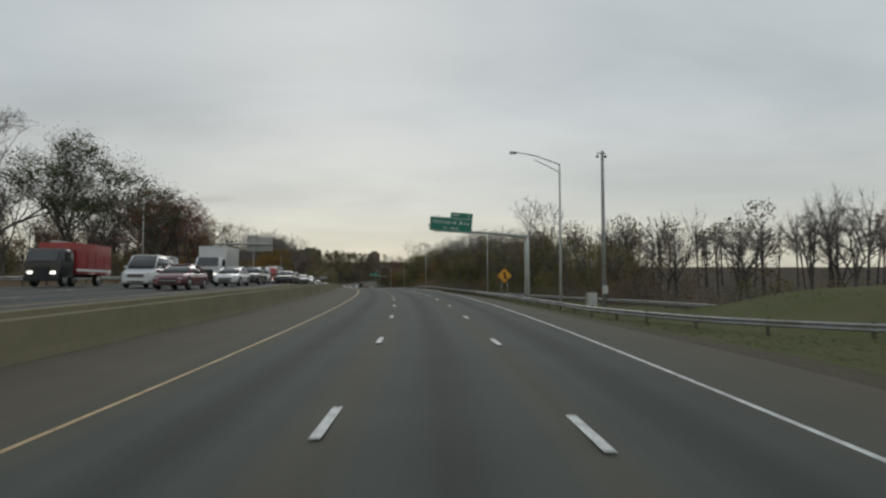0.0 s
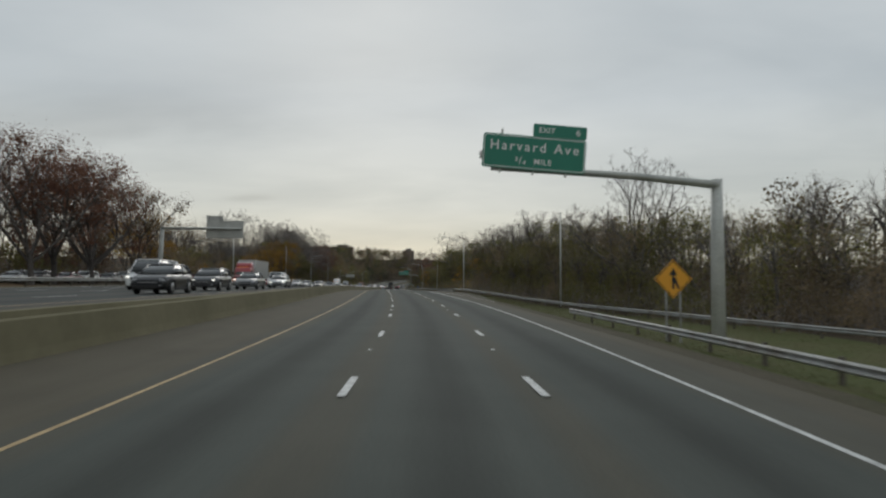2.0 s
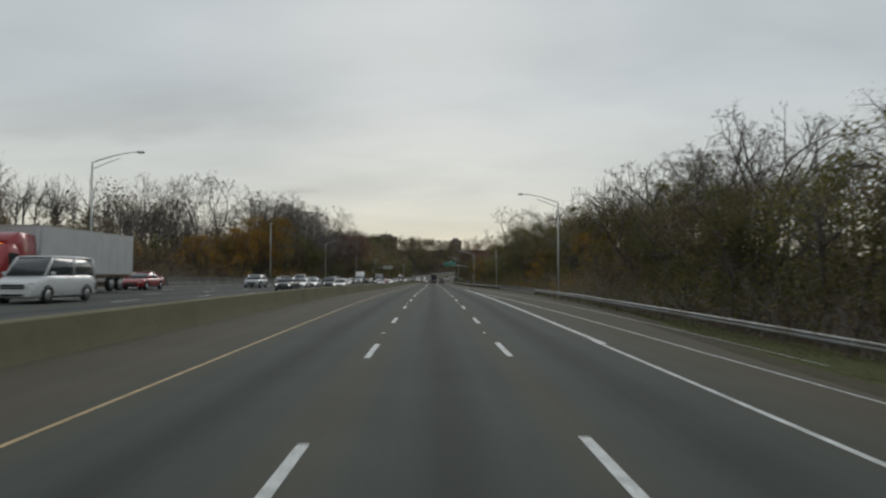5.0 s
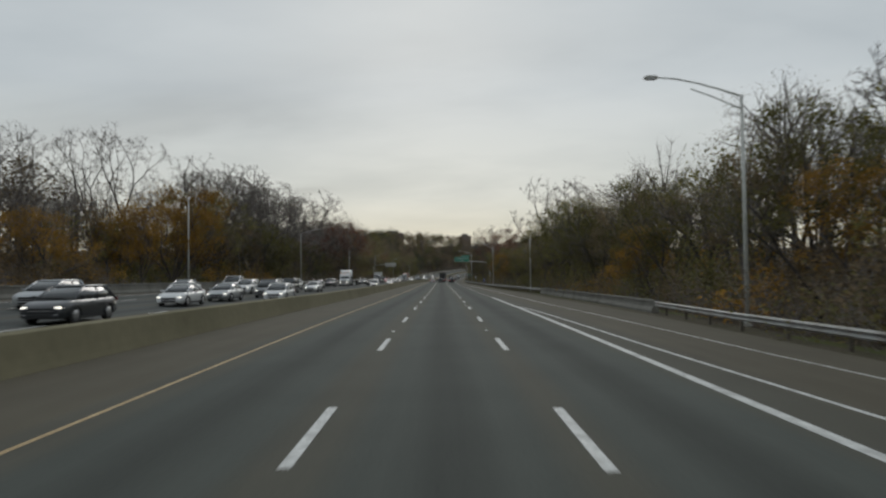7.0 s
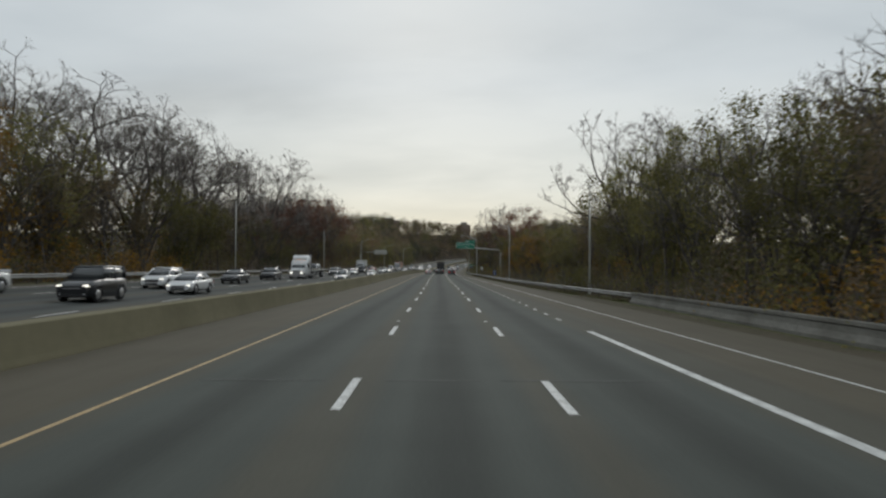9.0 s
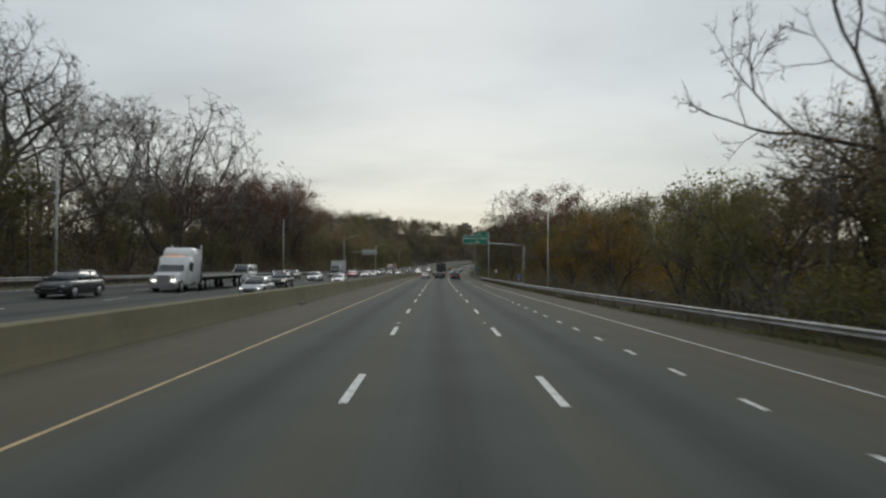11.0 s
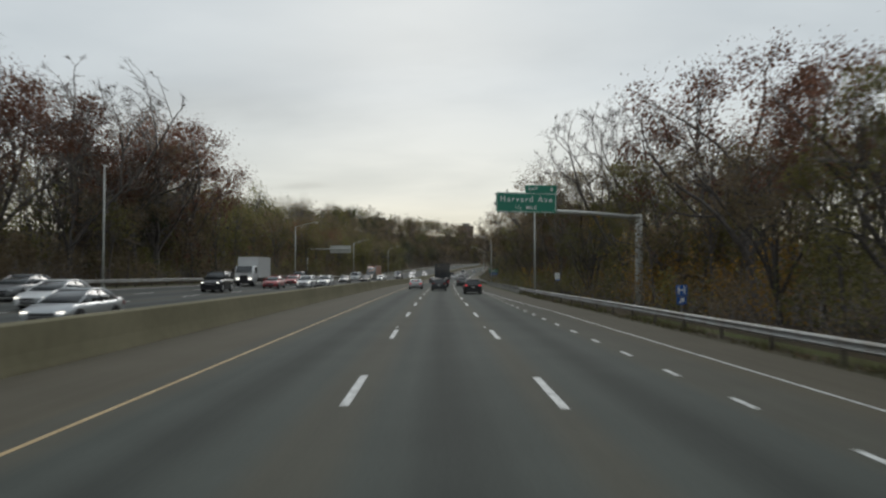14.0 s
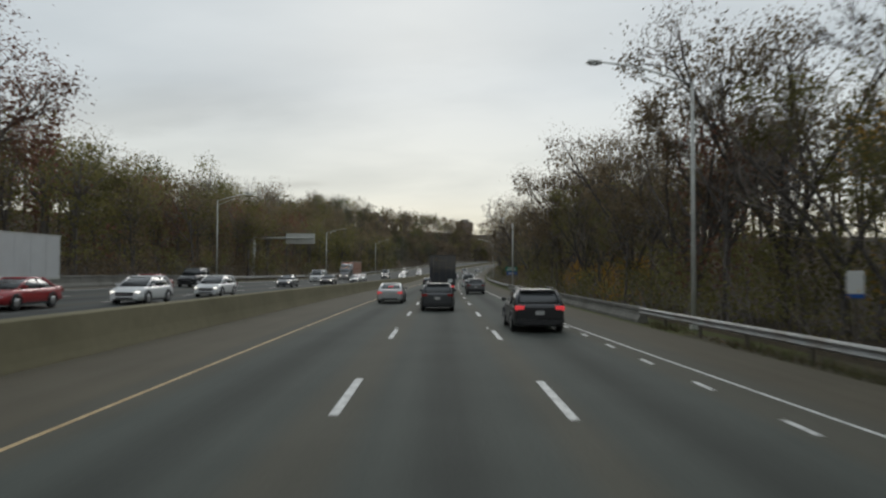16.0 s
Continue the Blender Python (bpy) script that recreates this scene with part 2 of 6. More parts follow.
ASPHALT = asphalt_material("worn_asphalt", (0.067, 0.0742, 0.066), (-3.7, 0.0, 3.4))
ASPHALT_OPP = asphalt_material("worn_asphalt_opposite", (0.070, 0.0755, 0.072), (-14.0, -17.6, -21.2, -24.8))
GRASS = material("autumn_grass", (0.078, 0.088, 0.032), 0.95, grain=0.18, scale=9, patch=0.3, patch_scale=0.3, bump=0.15, tint=(0.11, 0.095, 0.05))
JOINT = material("worn_joint_seal", (0.085, 0.088, 0.08), 0.85, grain=0.4, scale=20, patch=0.6, patch_scale=1.5, tint=(0.05, 0.052, 0.048))
FALLEN = material("fallen_leaves", (0.14, 0.092, 0.052), 0.95, grain=0.5, scale=7, patch=0.5, patch_scale=0.3, bump=0.5, tint=(0.09, 0.066, 0.042))
DIRT = material("gritty_verge_soil", (0.088, 0.076, 0.054), 0.95, grain=0.4, scale=12, patch=0.4, patch_scale=0.5, bump=0.5, tint=(0.07, 0.068, 0.04))
LITTER = material("leaf_litter", (0.062, 0.046, 0.030), 0.95, grain=0.5, scale=5, patch=0.5, patch_scale=0.2, bump=0.6, tint=(0.040, 0.034, 0.022))
PAINT_W = material("white_road_paint", (0.62, 0.63, 0.61), 0.7, grain=0.3, scale=14, patch=0.35, patch_scale=2.5, tint=(0.30, 0.30, 0.29))
PAINT_Y = material("yellow_road_paint", (0.49, 0.355, 0.185), 0.7, grain=0.3, scale=14, patch=0.35, patch_scale=2.0, tint=(0.30, 0.2, 0.09))
CONCRETE = material("weathered_concrete", (0.20, 0.182, 0.118), 0.9, grain=0.07, scale=3, patch=0.24, patch_scale=0.25, bump=0.15, tint=(0.125, 0.115, 0.07))
CONCRETE_P = material("pale_concrete", (0.20, 0.195, 0.175), 0.9, grain=0.22, scale=9, patch=0.4, patch_scale=0.4, bump=0.3, tint=(0.12, 0.115, 0.10))
GALV = material("galvanised_steel", (0.33, 0.335, 0.33), 0.6, metal=0.3, grain=0.2, scale=12, patch=0.4, patch_scale=0.9, tint=(0.21, 0.19, 0.16))
STEEL = material("painted_grey_steel", (0.52, 0.53, 0.50), 0.55, metal=0.1, grain=0.12, scale=10, patch=0.25, patch_scale=0.8, tint=(0.33, 0.335, 0.32))
POST = material("weathered_steel_post", (0.11, 0.095, 0.075), 0.8, grain=0.3, scale=14, patch=0.4)
SIGN_G = material("green_sign_sheeting", (0.012, 0.19, 0.125), 0.45, grain=0.05, scale=20, patch=0.15, patch_scale=0.6, bump=0, tint=(0.012, 0.15, 0.10))
SIGN_W = material("white_sign_sheeting", (0.72, 0.74, 0.72), 0.5, grain=0.04, patch=0.1, bump=0)
SIGN_Y = material("yellow_sign_sheeting", (0.72, 0.33, 0.02), 0.5, grain=0.05, patch=0.12, bump=0, tint=(0.6, 0.27, 0.02))
SIGN_B = material("blue_sign_sheeting", (0.02, 0.10, 0.36), 0.5, grain=0.05, patch=0.12, bump=0)
SIGN_K = material("black_sign_ink", (0.015, 0.015, 0.015), 0.6, grain=0.05, bump=0)
ALU = material("bare_aluminium_back", (0.52, 0.52, 0.49), 0.6, metal=0.1, grain=0.1, patch=0.3, patch_scale=0.7)
BARK = material("grey_brown_bark", (0.115, 0.104, 0.096), 0.95, grain=0.4, scale=7, patch=0.4, patch_scale=1.0, bump=0.6, objrand=0.25)
TWIG = material("bare_twigs", (0.20, 0.18, 0.168), 0.95, grain=0.1, patch=0.2, patch_scale=0.3, bump=0, island=0.3, objrand=0.2)
LEAF_RED = leaf_material("russet_leaves", (0.145, 0.072, 0.055), (0.185, 0.094, 0.066), (0.22, 0.12, 0.075))
LEAF_ORANGE = leaf_material("orange_leaves", (0.30, 0.165, 0.04), (0.36, 0.20, 0.042), (0.31, 0.205, 0.05))
LEAF_OLIVE = leaf_material("olive_leaves", (0.135, 0.136, 0.058), (0.17, 0.158, 0.062), (0.21, 0.18, 0.066))
LEAF_BROWN = leaf_material("brown_leaves", (0.155, 0.122, 0.08), (0.19, 0.146, 0.092), (0.22, 0.166, 0.102))
LEAF_GREEN = leaf_material("dark_green_leaves", (0.05, 0.062, 0.034), (0.068, 0.08, 0.042), (0.09, 0.096, 0.05))
MASS = {1: leaf_material("brown_leaf_mass", (0.155, 0.122, 0.08), (0.19, 0.146, 0.092), (0.22, 0.166, 0.102), True), 2: leaf_material("olive_leaf_mass", (0.135, 0.136, 0.058), (0.17, 0.158, 0.062), (0.21, 0.18, 0.066), True),
        3: leaf_material("russet_leaf_mass", (0.145, 0.072, 0.055), (0.185, 0.094, 0.066), (0.22, 0.12, 0.075), True), 4: leaf_material("green_leaf_mass", (0.05, 0.062, 0.034), (0.068, 0.08, 0.042), (0.09, 0.096, 0.05), True),
        5: leaf_material("orange_leaf_mass", (0.30, 0.165, 0.04), (0.36, 0.20, 0.042), (0.31, 0.205, 0.05), True)}
GRASS_BLADE = material("grass_blades", (0.088, 0.095, 0.036), 0.9, grain=0.1, patch=0.4, patch_scale=0.3, bump=0, island=0.35, tint=(0.11, 0.10, 0.045))
STRAW = material("straw_blades", (0.14, 0.118, 0.068), 0.9, grain=0.1, patch=0.4, patch_scale=0.3, bump=0, island=0.35)
RUBBER = material("tyre_rubber", (0.02, 0.02, 0.02), 0.85, grain=0.1, bump=0)
RIM = material("alloy_rim", (0.45, 0.45, 0.46), 0.35, metal=0.8, grain=0.05, bump=0)
TRIM_K = material("black_plastic", (0.022, 0.022, 0.024), 0.55, grain=0.1, bump=0)
GLASS_K = material("tinted_glass", (0.05, 0.055, 0.058), 0.06, grain=0.02, patch=0.05, bump=0, coat=0.5)
LAMP_CL = emitting("lit_headlight", (1.0, 0.95, 0.85), 1.3)
LAMP_OFF = material("headlight_glass", (0.55, 0.56, 0.57), 0.15, grain=0.05, bump=0)
LAMP_RED = emitting("lit_brake_light", (0.85, 0.06, 0.07), 0.3)
LAMP_DULL = material("red_tail_light", (0.25, 0.015, 0.015), 0.2, grain=0.05, bump=0)
LAMP_AMBER = emitting("lit_amber_light", (1.0, 0.35, 0.04), 1.6)
PLATE = material("number_plate", (0.42, 0.42, 0.41), 0.5, grain=0.1, bump=0)


def car_paint(name, base, metal=0.3):
    return material(name, base, 0.28, metal=metal, grain=0.03, scale=60, patch=0.12, patch_scale=0.8, bump=0, coat=0.6)


CARS = {
    "white": car_paint("white_car_paint", (0.68, 0.69, 0.69), 0.0), "silver": car_paint("silver_car_paint", (0.42, 0.44, 0.45), 0.5),
    "grey": car_paint("grey_car_paint", (0.16, 0.165, 0.17)), "black": car_paint("black_car_paint", (0.014, 0.015, 0.018), 0.1),
    "darkgrey": car_paint("dark_grey_car_paint", (0.05, 0.053, 0.058)), "red": car_paint("red_car_paint", (0.33, 0.02, 0.025), 0.1),
    "burgundy": car_paint("burgundy_car_paint", (0.13, 0.025, 0.035), 0.2), "blue": car_paint("blue_car_paint", (0.03, 0.06, 0.16), 0.3),
    "navy": car_paint("navy_box_paint", (0.012, 0.016, 0.026), 0.0), "box": car_paint("white_box_panel", (0.60, 0.61, 0.61), 0.0),
    "orange": car_paint("orange_container", (0.36, 0.11, 0.05), 0.0),
}

# ---------- the line of the motorway ----------
# station, bend (1e-6 per metre, left positive), grade (1e-5)
BENDS = ((-200, 1250, 2433), (-20, 1258, 2433), (40, 1275, 1752), (100, 1085, 952), (160, -110, 283), (220, -38, -901), (280, 93, -792), (340, -17, -681),
         (400, -225, -553), (460, -251, -796), (520, -300, -600), (580, -420, 300), (640, -520, 1500), (720, -560, 2400), (1300, -300, 2400))
SG = np.arange(-200, 1300, 2.0)
kk = np.interp(SG, [b[0] for b in BENDS], [b[1] * 1e-6 for b in BENDS])
gg = np.interp(SG, [b[0] for b in BENDS], [b[2] * 1e-5 for b in BENDS])


def summed(v):
    w = np.concatenate([[0], np.cumsum((v[1:] + v[:-1]) / 2 * 2.0)])
    return w - np.interp(0, SG, w)


HEAD = summed(kk)
CX, CY, CZ = summed(-np.sin(HEAD)), summed(np.cos(HEAD)), summed(gg)
FAR_HEAD = radians(6.0)


def smooth(x, a, b):
    u = np.clip((x - a) / (b - a), 0, 1)
    return u * u * (3 - 2 * u)


def crossfall(s, o):
    """Height of the paved and mown surfaces against the middle line."""
    s, o = np.asarray(s, float), np.asarray(o, float)
    k = np.interp(s, [20, 34, 48, 60, 100, 150, 185, 230, 700], [-.02, 0.0, .06, .10, .11, .10, .045, .03, .03])
    right = -k * np.clip(o - 5, 0, 13)
    near = np.interp(s, [0, 80, 150, 200, 230], [1.25, 1.25, .75, .1, 0.0])
    far = np.interp(s, [0, 100, 200, 600], [1.3, 1.3, .95, .95])
    w = np.clip((-11 - o) / 17, 0, 1)
    left = (near * (1 - w) + far * w) * smooth(-o, 9.5, 9.9)
    return np.where(o > 0, right, left)


def rp(s, o, h=0.0):
    """World place: s metres along the motorway, o metres to the right of the middle line, h above the surface there."""
    s, o = np.asarray(s, float), np.asarray(o, float)
    a = np.interp(s, SG, HEAD)
    oc = np.clip(o, -120, 120)
    x = np.interp(s, SG, CX) + np.cos(a) * oc + math.cos(FAR_HEAD) * (o - oc)
    y = np.interp(s, SG, CY) + np.sin(a) * oc + math.sin(FAR_HEAD) * (o - oc)
    z = np.interp(s, SG, CZ) + crossfall(s, o) + h
    return np.stack(np.broadcast_arrays(x, y, z), -1)


def heading(s):
    return math.degrees(float(np.interp(s, SG, HEAD)))


def stand(s, o, h=0.0, turn=0.0, size=1.0, z=None):
    """The pose of a thing that stands at (s, o) and faces along the road."""
    p = rp(s, o, h)
    return pose(float(p[0]), float(p[1]), float(p[2]) if z is None else z, 0, 0, heading(s) + turn) @ Matrix.Scale(size, 4)


# ---------- mesh helpers ----------
def mesh_of(name, verts, faces, mats, smoothed=False, indices=None):
    me = bpy.data.meshes.new(name)
    me.from_pydata([tuple(map(float, v)) for v in verts], [], [tuple(map(int, f)) for f in faces])
    for m in (mats if isinstance(mats, (list, tuple)) else [mats]):
        me.materials.append(m)
    if indices is not None:
        me.polygons.foreach_set("material_index", indices)
    if smoothed:
        me.polygons.foreach_set("use_smooth", [True] * len(me.polygons))
    me.update()
    return me


def part(name, me, parent, label="", m=None):
    """Links a mesh as one part under a thing or a part."""
    ob = new(name, me)
    ob.parent = parent
    if m is not None:
        ob.matrix_basis = m
    if label:
        ob["label"] = label
    return ob


def thing(name, m, label, category, group="", kind=""):
    ob = new(name)
    ob.empty_display_size = 0.3
    ob.matrix_basis = m
    return tagged(ob, label, category, group, kind)


def sweep(name, s0, s1, step, profile, mat, closed=True, uv=False, smoothed=False):
    """A strip along the road. profile(s) gives (o, h) pairs; every station the same number."""
    st = np.arange(s0, s1 + step * 0.5, step)
    rings = [np.array(profile(float(s)), float) for s in st]
    k = len(rings[0])
    verts = np.concatenate([rp(np.full(k, s), r[:, 0], r[:, 1]) for s, r in zip(st, rings)])
    faces = []
    for i in range(len(st) - 1):
        for j in range(k if closed else k - 1):
            a, b = i * k + j, i * k + (j + 1) % k
            faces.append((a, b, b + k, a + k))
    if closed:
        faces += [tuple(range(k))[::-1], tuple((len(st) - 1) * k + j for j in range(k))]
    me = mesh_of(name, verts, faces, mat, smoothed)
    if uv:
        lay = me.uv_layers.new(name="road")
        uvs = np.concatenate([np.stack([r[:, 0], np.full(k, s)], -1) for s, r in zip(st, rings)])
        idx = np.empty(len(me.loops), dtype=np.int32)
        me.loops.foreach_get("vertex_index", idx)
        lay.data.foreach_set("uv", uvs[idx].ravel())
    return me


def box_mesh(name, size, mat, at=(0, 0, 0), bevel=0.0, taper=1.0):
    """A box, its bottom at `at`, with bevelled edges, its top narrowed by taper."""
    bm = bmesh.new()
    bmesh.ops.create_cube(bm, size=1)
    for v in bm.verts:
        t = taper if v.co.z > 0 else 1.0
        v.co = Vector((v.co.x * size[0] * t, v.co.y * size[1] * t, (v.co.z + 0.5) * size[2])) + Vector(at)
    if bevel:
        bmesh.ops.bevel(bm, geom=bm.edges[:], offset=bevel, segments=2, affect="EDGES")
    me = bpy.data.meshes.new(name)
    bm.to_mesh(me)
    bm.free()
    me.materials.append(mat)
    return me


def tube_arrays(p0, p1, r0, r1, sides):
    """Open tapered tubes, many at once."""
    p0, p1, r0, r1 = (np.asarray(a, float) for a in (p0, p1, r0, r1))
    d = p1 - p0
    d /= np.maximum(np.linalg.norm(d, axis=1, keepdims=True), 1e-6)
    ref = np.where(np.abs(d[:, 2:3]) > 0.9, [[1.0, 0, 0]], [[0, 0, 1.0]])
    u = np.cross(d, ref)
    u /= np.linalg.norm(u, axis=1, keepdims=True)
    v = np.cross(d, u)
    n = len(p0)
    ang = np.arange(sides) * 2 * np.pi / sides
    ring = u[:, None, :] * np.cos(ang)[None, :, None] + v[:, None, :] * np.sin(ang)[None, :, None]
    a = p0[:, None] + ring * r0[:, None, None]
    b = p1[:, None] + ring * r1[:, None, None]
    verts = np.concatenate([a, b], 1).reshape(-1, 3)
    base = (np.arange(n) * 2 * sides)[:, None]
    j = np.arange(sides)
    k = (j + 1) % sides
    faces = np.stack([base + j, base + k, base + k + sides, base + j + sides], -1).reshape(-1, 4)
    return verts, faces


def cone_arrays(p0, p1, r0):
    """Thin three-sided spikes, many at once."""
    v, _ = tube_arrays(p0, p1, r0, np.zeros(len(p0)), 3)
    n = len(p0)
    v = v.reshape(n, 6, 3)[:, :4].reshape(-1, 3)
    b = (np.arange(n) * 4)[:, None, None]
    return v, (b + np.array([[0, 1, 3], [1, 2, 3], [2, 0, 3]])[None]).reshape(-1, 3)


def fast_mesh(name, verts, faces, mats, indices=None):
    """A mesh of many faces straight from arrays; faces: one array, or several of quads and triangles."""
    groups = faces if isinstance(faces, list) else [faces]
    loops = np.concatenate([np.asarray(f, np.int32).ravel() for f in groups])
    sizes = np.concatenate([np.full(len(f), f.shape[1], np.int32) for f in groups])
    me = bpy.data.meshes.new(name)
    me.vertices.add(len(verts))
    me.vertices.foreach_set("co", np.asarray(verts, np.float32).ravel())
    me.loops.add(len(loops))
    me.loops.foreach_set("vertex_index", loops)
    me.polygons.add(len(sizes))
    me.polygons.foreach_set("loop_start", np.concatenate([[0], np.cumsum(sizes)[:-1]]).astype(np.int32))
    for m in (mats if isinstance(mats, (list, tuple)) else [mats]):
        me.materials.append(m)
    if indices is not None:
        me.polygons.foreach_set("material_index", np.asarray(indices, np.int32))
    me.polygons.foreach_set("use_smooth", np.ones(len(sizes), dtype=bool))
    me.update(calc_edges=True)
    return me


class Heap:
    """Gathers many loose pieces for one mesh."""

    def __init__(self):
        self.v, self.f, self.m, self.n = [], [], [], 0

    def add(self, pair, mat=0):
        v, f = pair
        self.v.append(v)
        self.f.append(f + self.n)
        self.m.append(np.full(len(f), mat))
        self.n += len(v)

    def mesh(self, name, mats):
        return fast_mesh(name, np.concatenate(self.v), self.f, mats, np.concatenate(self.m))


def pole_mesh(name, points, radii, mat, sides=10):
    """One smooth tapered tube through the points."""
    pts = [Vector(p) for p in points]
    verts, faces = [], []
    for i, p in enumerate(pts):
        d = (pts[min(i + 1, len(pts) - 1)] - pts[max(i - 1, 0)]).normalized()
        ref = Vector((0, 1, 0)) if abs(d.y) < 0.9 else Vector((1, 0, 0))
        u = d.cross(ref).normalized()
        v = d.cross(u)
        for j in range(sides):
            a = 2 * math.pi * j / sides
            verts.append(p + (u * math.cos(a) + v * math.sin(a)) * radii[i])
    for i in range(len(pts) - 1):
        for j in range(sides):
            k = (j + 1) % sides
            faces.append((i * sides + j, i * sides + k, (i + 1) * sides + k, (i + 1) * sides + j))
    faces += [tuple(range(sides))[::-1], tuple((len(pts) - 1) * sides + j for j in range(sides))]
    me = mesh_of(name, verts, faces, mat)
    me.polygons.foreach_set("use_smooth", [len(p.vertices) == 4 for p in me.polygons])
    return me


def slab_mesh(name, outline, depth, mat):
    """A flat plate in the x-z plane, its face to -y, `depth` thick."""
    k = len(outline)
    verts = [(x, 0, z) for x, z in outline] + [(x, depth, z) for x, z in outline]
    faces = [tuple(range(k)), tuple(range(k, 2 * k))[::-1]] + [(j, j + k, (j + 1) % k + k, (j + 1) % k) for j in range(k)]
    return mesh_of(name, verts, faces, mat)


def rounded(w, h, r, x=0.0, z=0.0, n=4):
    pts = []
    for cx, cz, a0 in ((w / 2 - r, h / 2 - r, 0), (-w / 2 + r, h / 2 - r, 90), (-w / 2 + r, -h / 2 + r, 180), (w / 2 - r, -h / 2 + r, 270)):
        for i in range(n + 1):
            a = radians(a0 + 90 * i / n)
            pts.append((x + cx + r * math.cos(a), z + cz + r * math.sin(a)))
    return pts


def text_mesh(body, size, mat, spacing=1.08, heavy=0.005):
    cu = bpy.data.curves.new("lettering", "FONT")
    cu.body, cu.size, cu.align_x, cu.align_y = body, size, "CENTER", "CENTER"
    cu.extrude, cu.offset, cu.space_character = 0.006, heavy, spacing
    tmp = bpy.data.objects.new("lettering", cu)
    scene.collection.objects.link(tmp)
    me = bpy.data.meshes.new_from_object(tmp.evaluated_get(bpy.context.evaluated_depsgraph_get()))
    bpy.data.objects.remove(tmp)
    me.materials.clear()
    me.materials.append(mat)
    return me


# ---------- ground ----------
def rail_line(s):
    return float(np.interp(s, [0, 60, 90, 107, 125, 144, 165, 180, 205, 218, 272, 290, 322, 350, 380, 405, 424, 600, 1300],
                           [34, 30, 26, 22.5, 19.5, 16.6, 13.8, 12.5, 12.4, 13.1, 13.8, 12.5, 10.8, 10.3, 10.1, 9.5, 9.3, 9.3, 9.3]))


def paved_edge(s):
    return float(np.interp(s, [-200, 60, 105, 125, 150, 175, 215, 430, 1300], [8.0, 8.0, 7.6, 8.0, 9.6, 11.6, 11.9, 8.6, 8.4]))


def terrain(s, o):
    """Height of the open ground against the paved surface rule."""
    edge_r = np.interp(s, [0, 100, 140, 200, 420, 1300], [30, 25, 20, 15, 13, 13])
    edge_l = -31.0
    r = np.clip(o - edge_r, 0, None)
    l = np.clip(edge_l - o, 0, None)
    rise_r = np.interp(s, [-200, 90, 125, 300, 480, 620, 1300], [0.6, 0.6, 2.2, 6.0, 7.0, 14.0, 20.0])
    rise_l = np.interp(s, [-200, 200, 300, 450, 560, 800, 1300], [4.0, 4.5, 6.5, 8.0, 15.0, 24.0, 30.0])
    up = rise_r * smooth(r, 4, 42) + rise_l * smooth(l, 4, 45)
    up = up + 0.35 * np.sin(s * 0.071 + o * 0.13) * smooth(np.maximum(r, l), 0, 20)
    bed = -0.30 * smooth(o, -30.2, -29.2) * (1 - smooth(o, -8.9, -7.9)) - 0.30 * smooth(o, -9, -8) * (1 - smooth(o, np.vectorize(paved_edge)(s) - 0.9, np.vectorize(paved_edge)(s) - 0.1))
    bank = 2.6 * smooth(o, 14.5, 27) * (1 - smooth(s, 58, 80)) * (1 - 0.6 * smooth(o, 45, 80))
    return up + bed + bank - 0.03


so = np.array(list(range(-200, 720, 6)) + list(range(720, 1300, 20)), float)
oo = np.array([-2600, -1400, -800, -500, -350, -260, -200, -160, -130, -110, -95, -82, -70, -60, -52, -45, -40, -36, -33, -31.5, -30.2, -29.2, -20, -9.2, -8.2, 0, 5.4, 6.2, 7, 7.8, 8.6, 9.4, 10.2,
               11, 12, 13, 14, 15, 16.5, 18, 20, 22, 25, 28, 32, 37, 43, 50, 58, 68, 80, 95, 110, 130, 160, 200, 260, 350, 500, 800, 1400, 2600], float)
S2, O2 = np.meshgrid(so, oo, indexing="ij")
gv = rp(S2, O2, terrain(S2, O2)).reshape(-1, 3)
far = np.abs(O2).ravel() > 110
gi = (np.arange(len(so) - 1)[:, None] * len(oo) + np.arange(len(oo) - 1)[None]).ravel()
gq = np.stack([gi, gi + 1, gi + len(oo) + 1, gi + len(oo)], -1)
gs, go = np.meshgrid(0.5 * (so[1:] + so[:-1]), 0.5 * (oo[1:] + oo[:-1]), indexing="ij")
litter = ((go > np.vectorize(rail_line)(gs) + 1.5) | (go < -32.0)).ravel().astype(int)
litter[((go > 0) & (go < np.vectorize(paved_edge)(gs) + 1.7) & (gs < 420)).ravel()] = 2
litter[((go < -32) & (gs < 135)).ravel()] = 3
ground = new("ground", fast_mesh("ground", gv, gq, [GRASS, LITTER, DIRT, FALLEN], litter))
tagged(ground, "mown autumn grass verges running up into leaf-covered woodland slopes", "ground", kind="structure")

# ---------- carriageways ----------
def near_profile(s):
    e = paved_edge(s)
    return [(o, 0.0) for o in (-9.6, -7.5, -5.5, -3.7, -1.8, 0, 1.8, 3.5, 5.0, 0.5 * (5.0 + e), e)]


def opp_profile(s):
    return [(o, 0.0) for o in (-28.6, -26.6, -24.8, -23, -21.2, -19.4, -17.6, -15.8, -14, -12.2, -11, -10.2)]


road = new("road", sweep("road", -120, 1100, 4, near_profile, ASPHALT, closed=False, uv=True))
tagged(road, "worn grey asphalt carriageway with dark oil strips and dusty shoulders", "road", kind="structure")
road_opp = new("road_opposite", sweep("road_opposite", -120, 1100, 4, opp_profile, ASPHALT_OPP, closed=False, uv=True))
tagged(road_opp, "grey asphalt carriageway for oncoming traffic beyond the median barrier", "road", kind="structure")


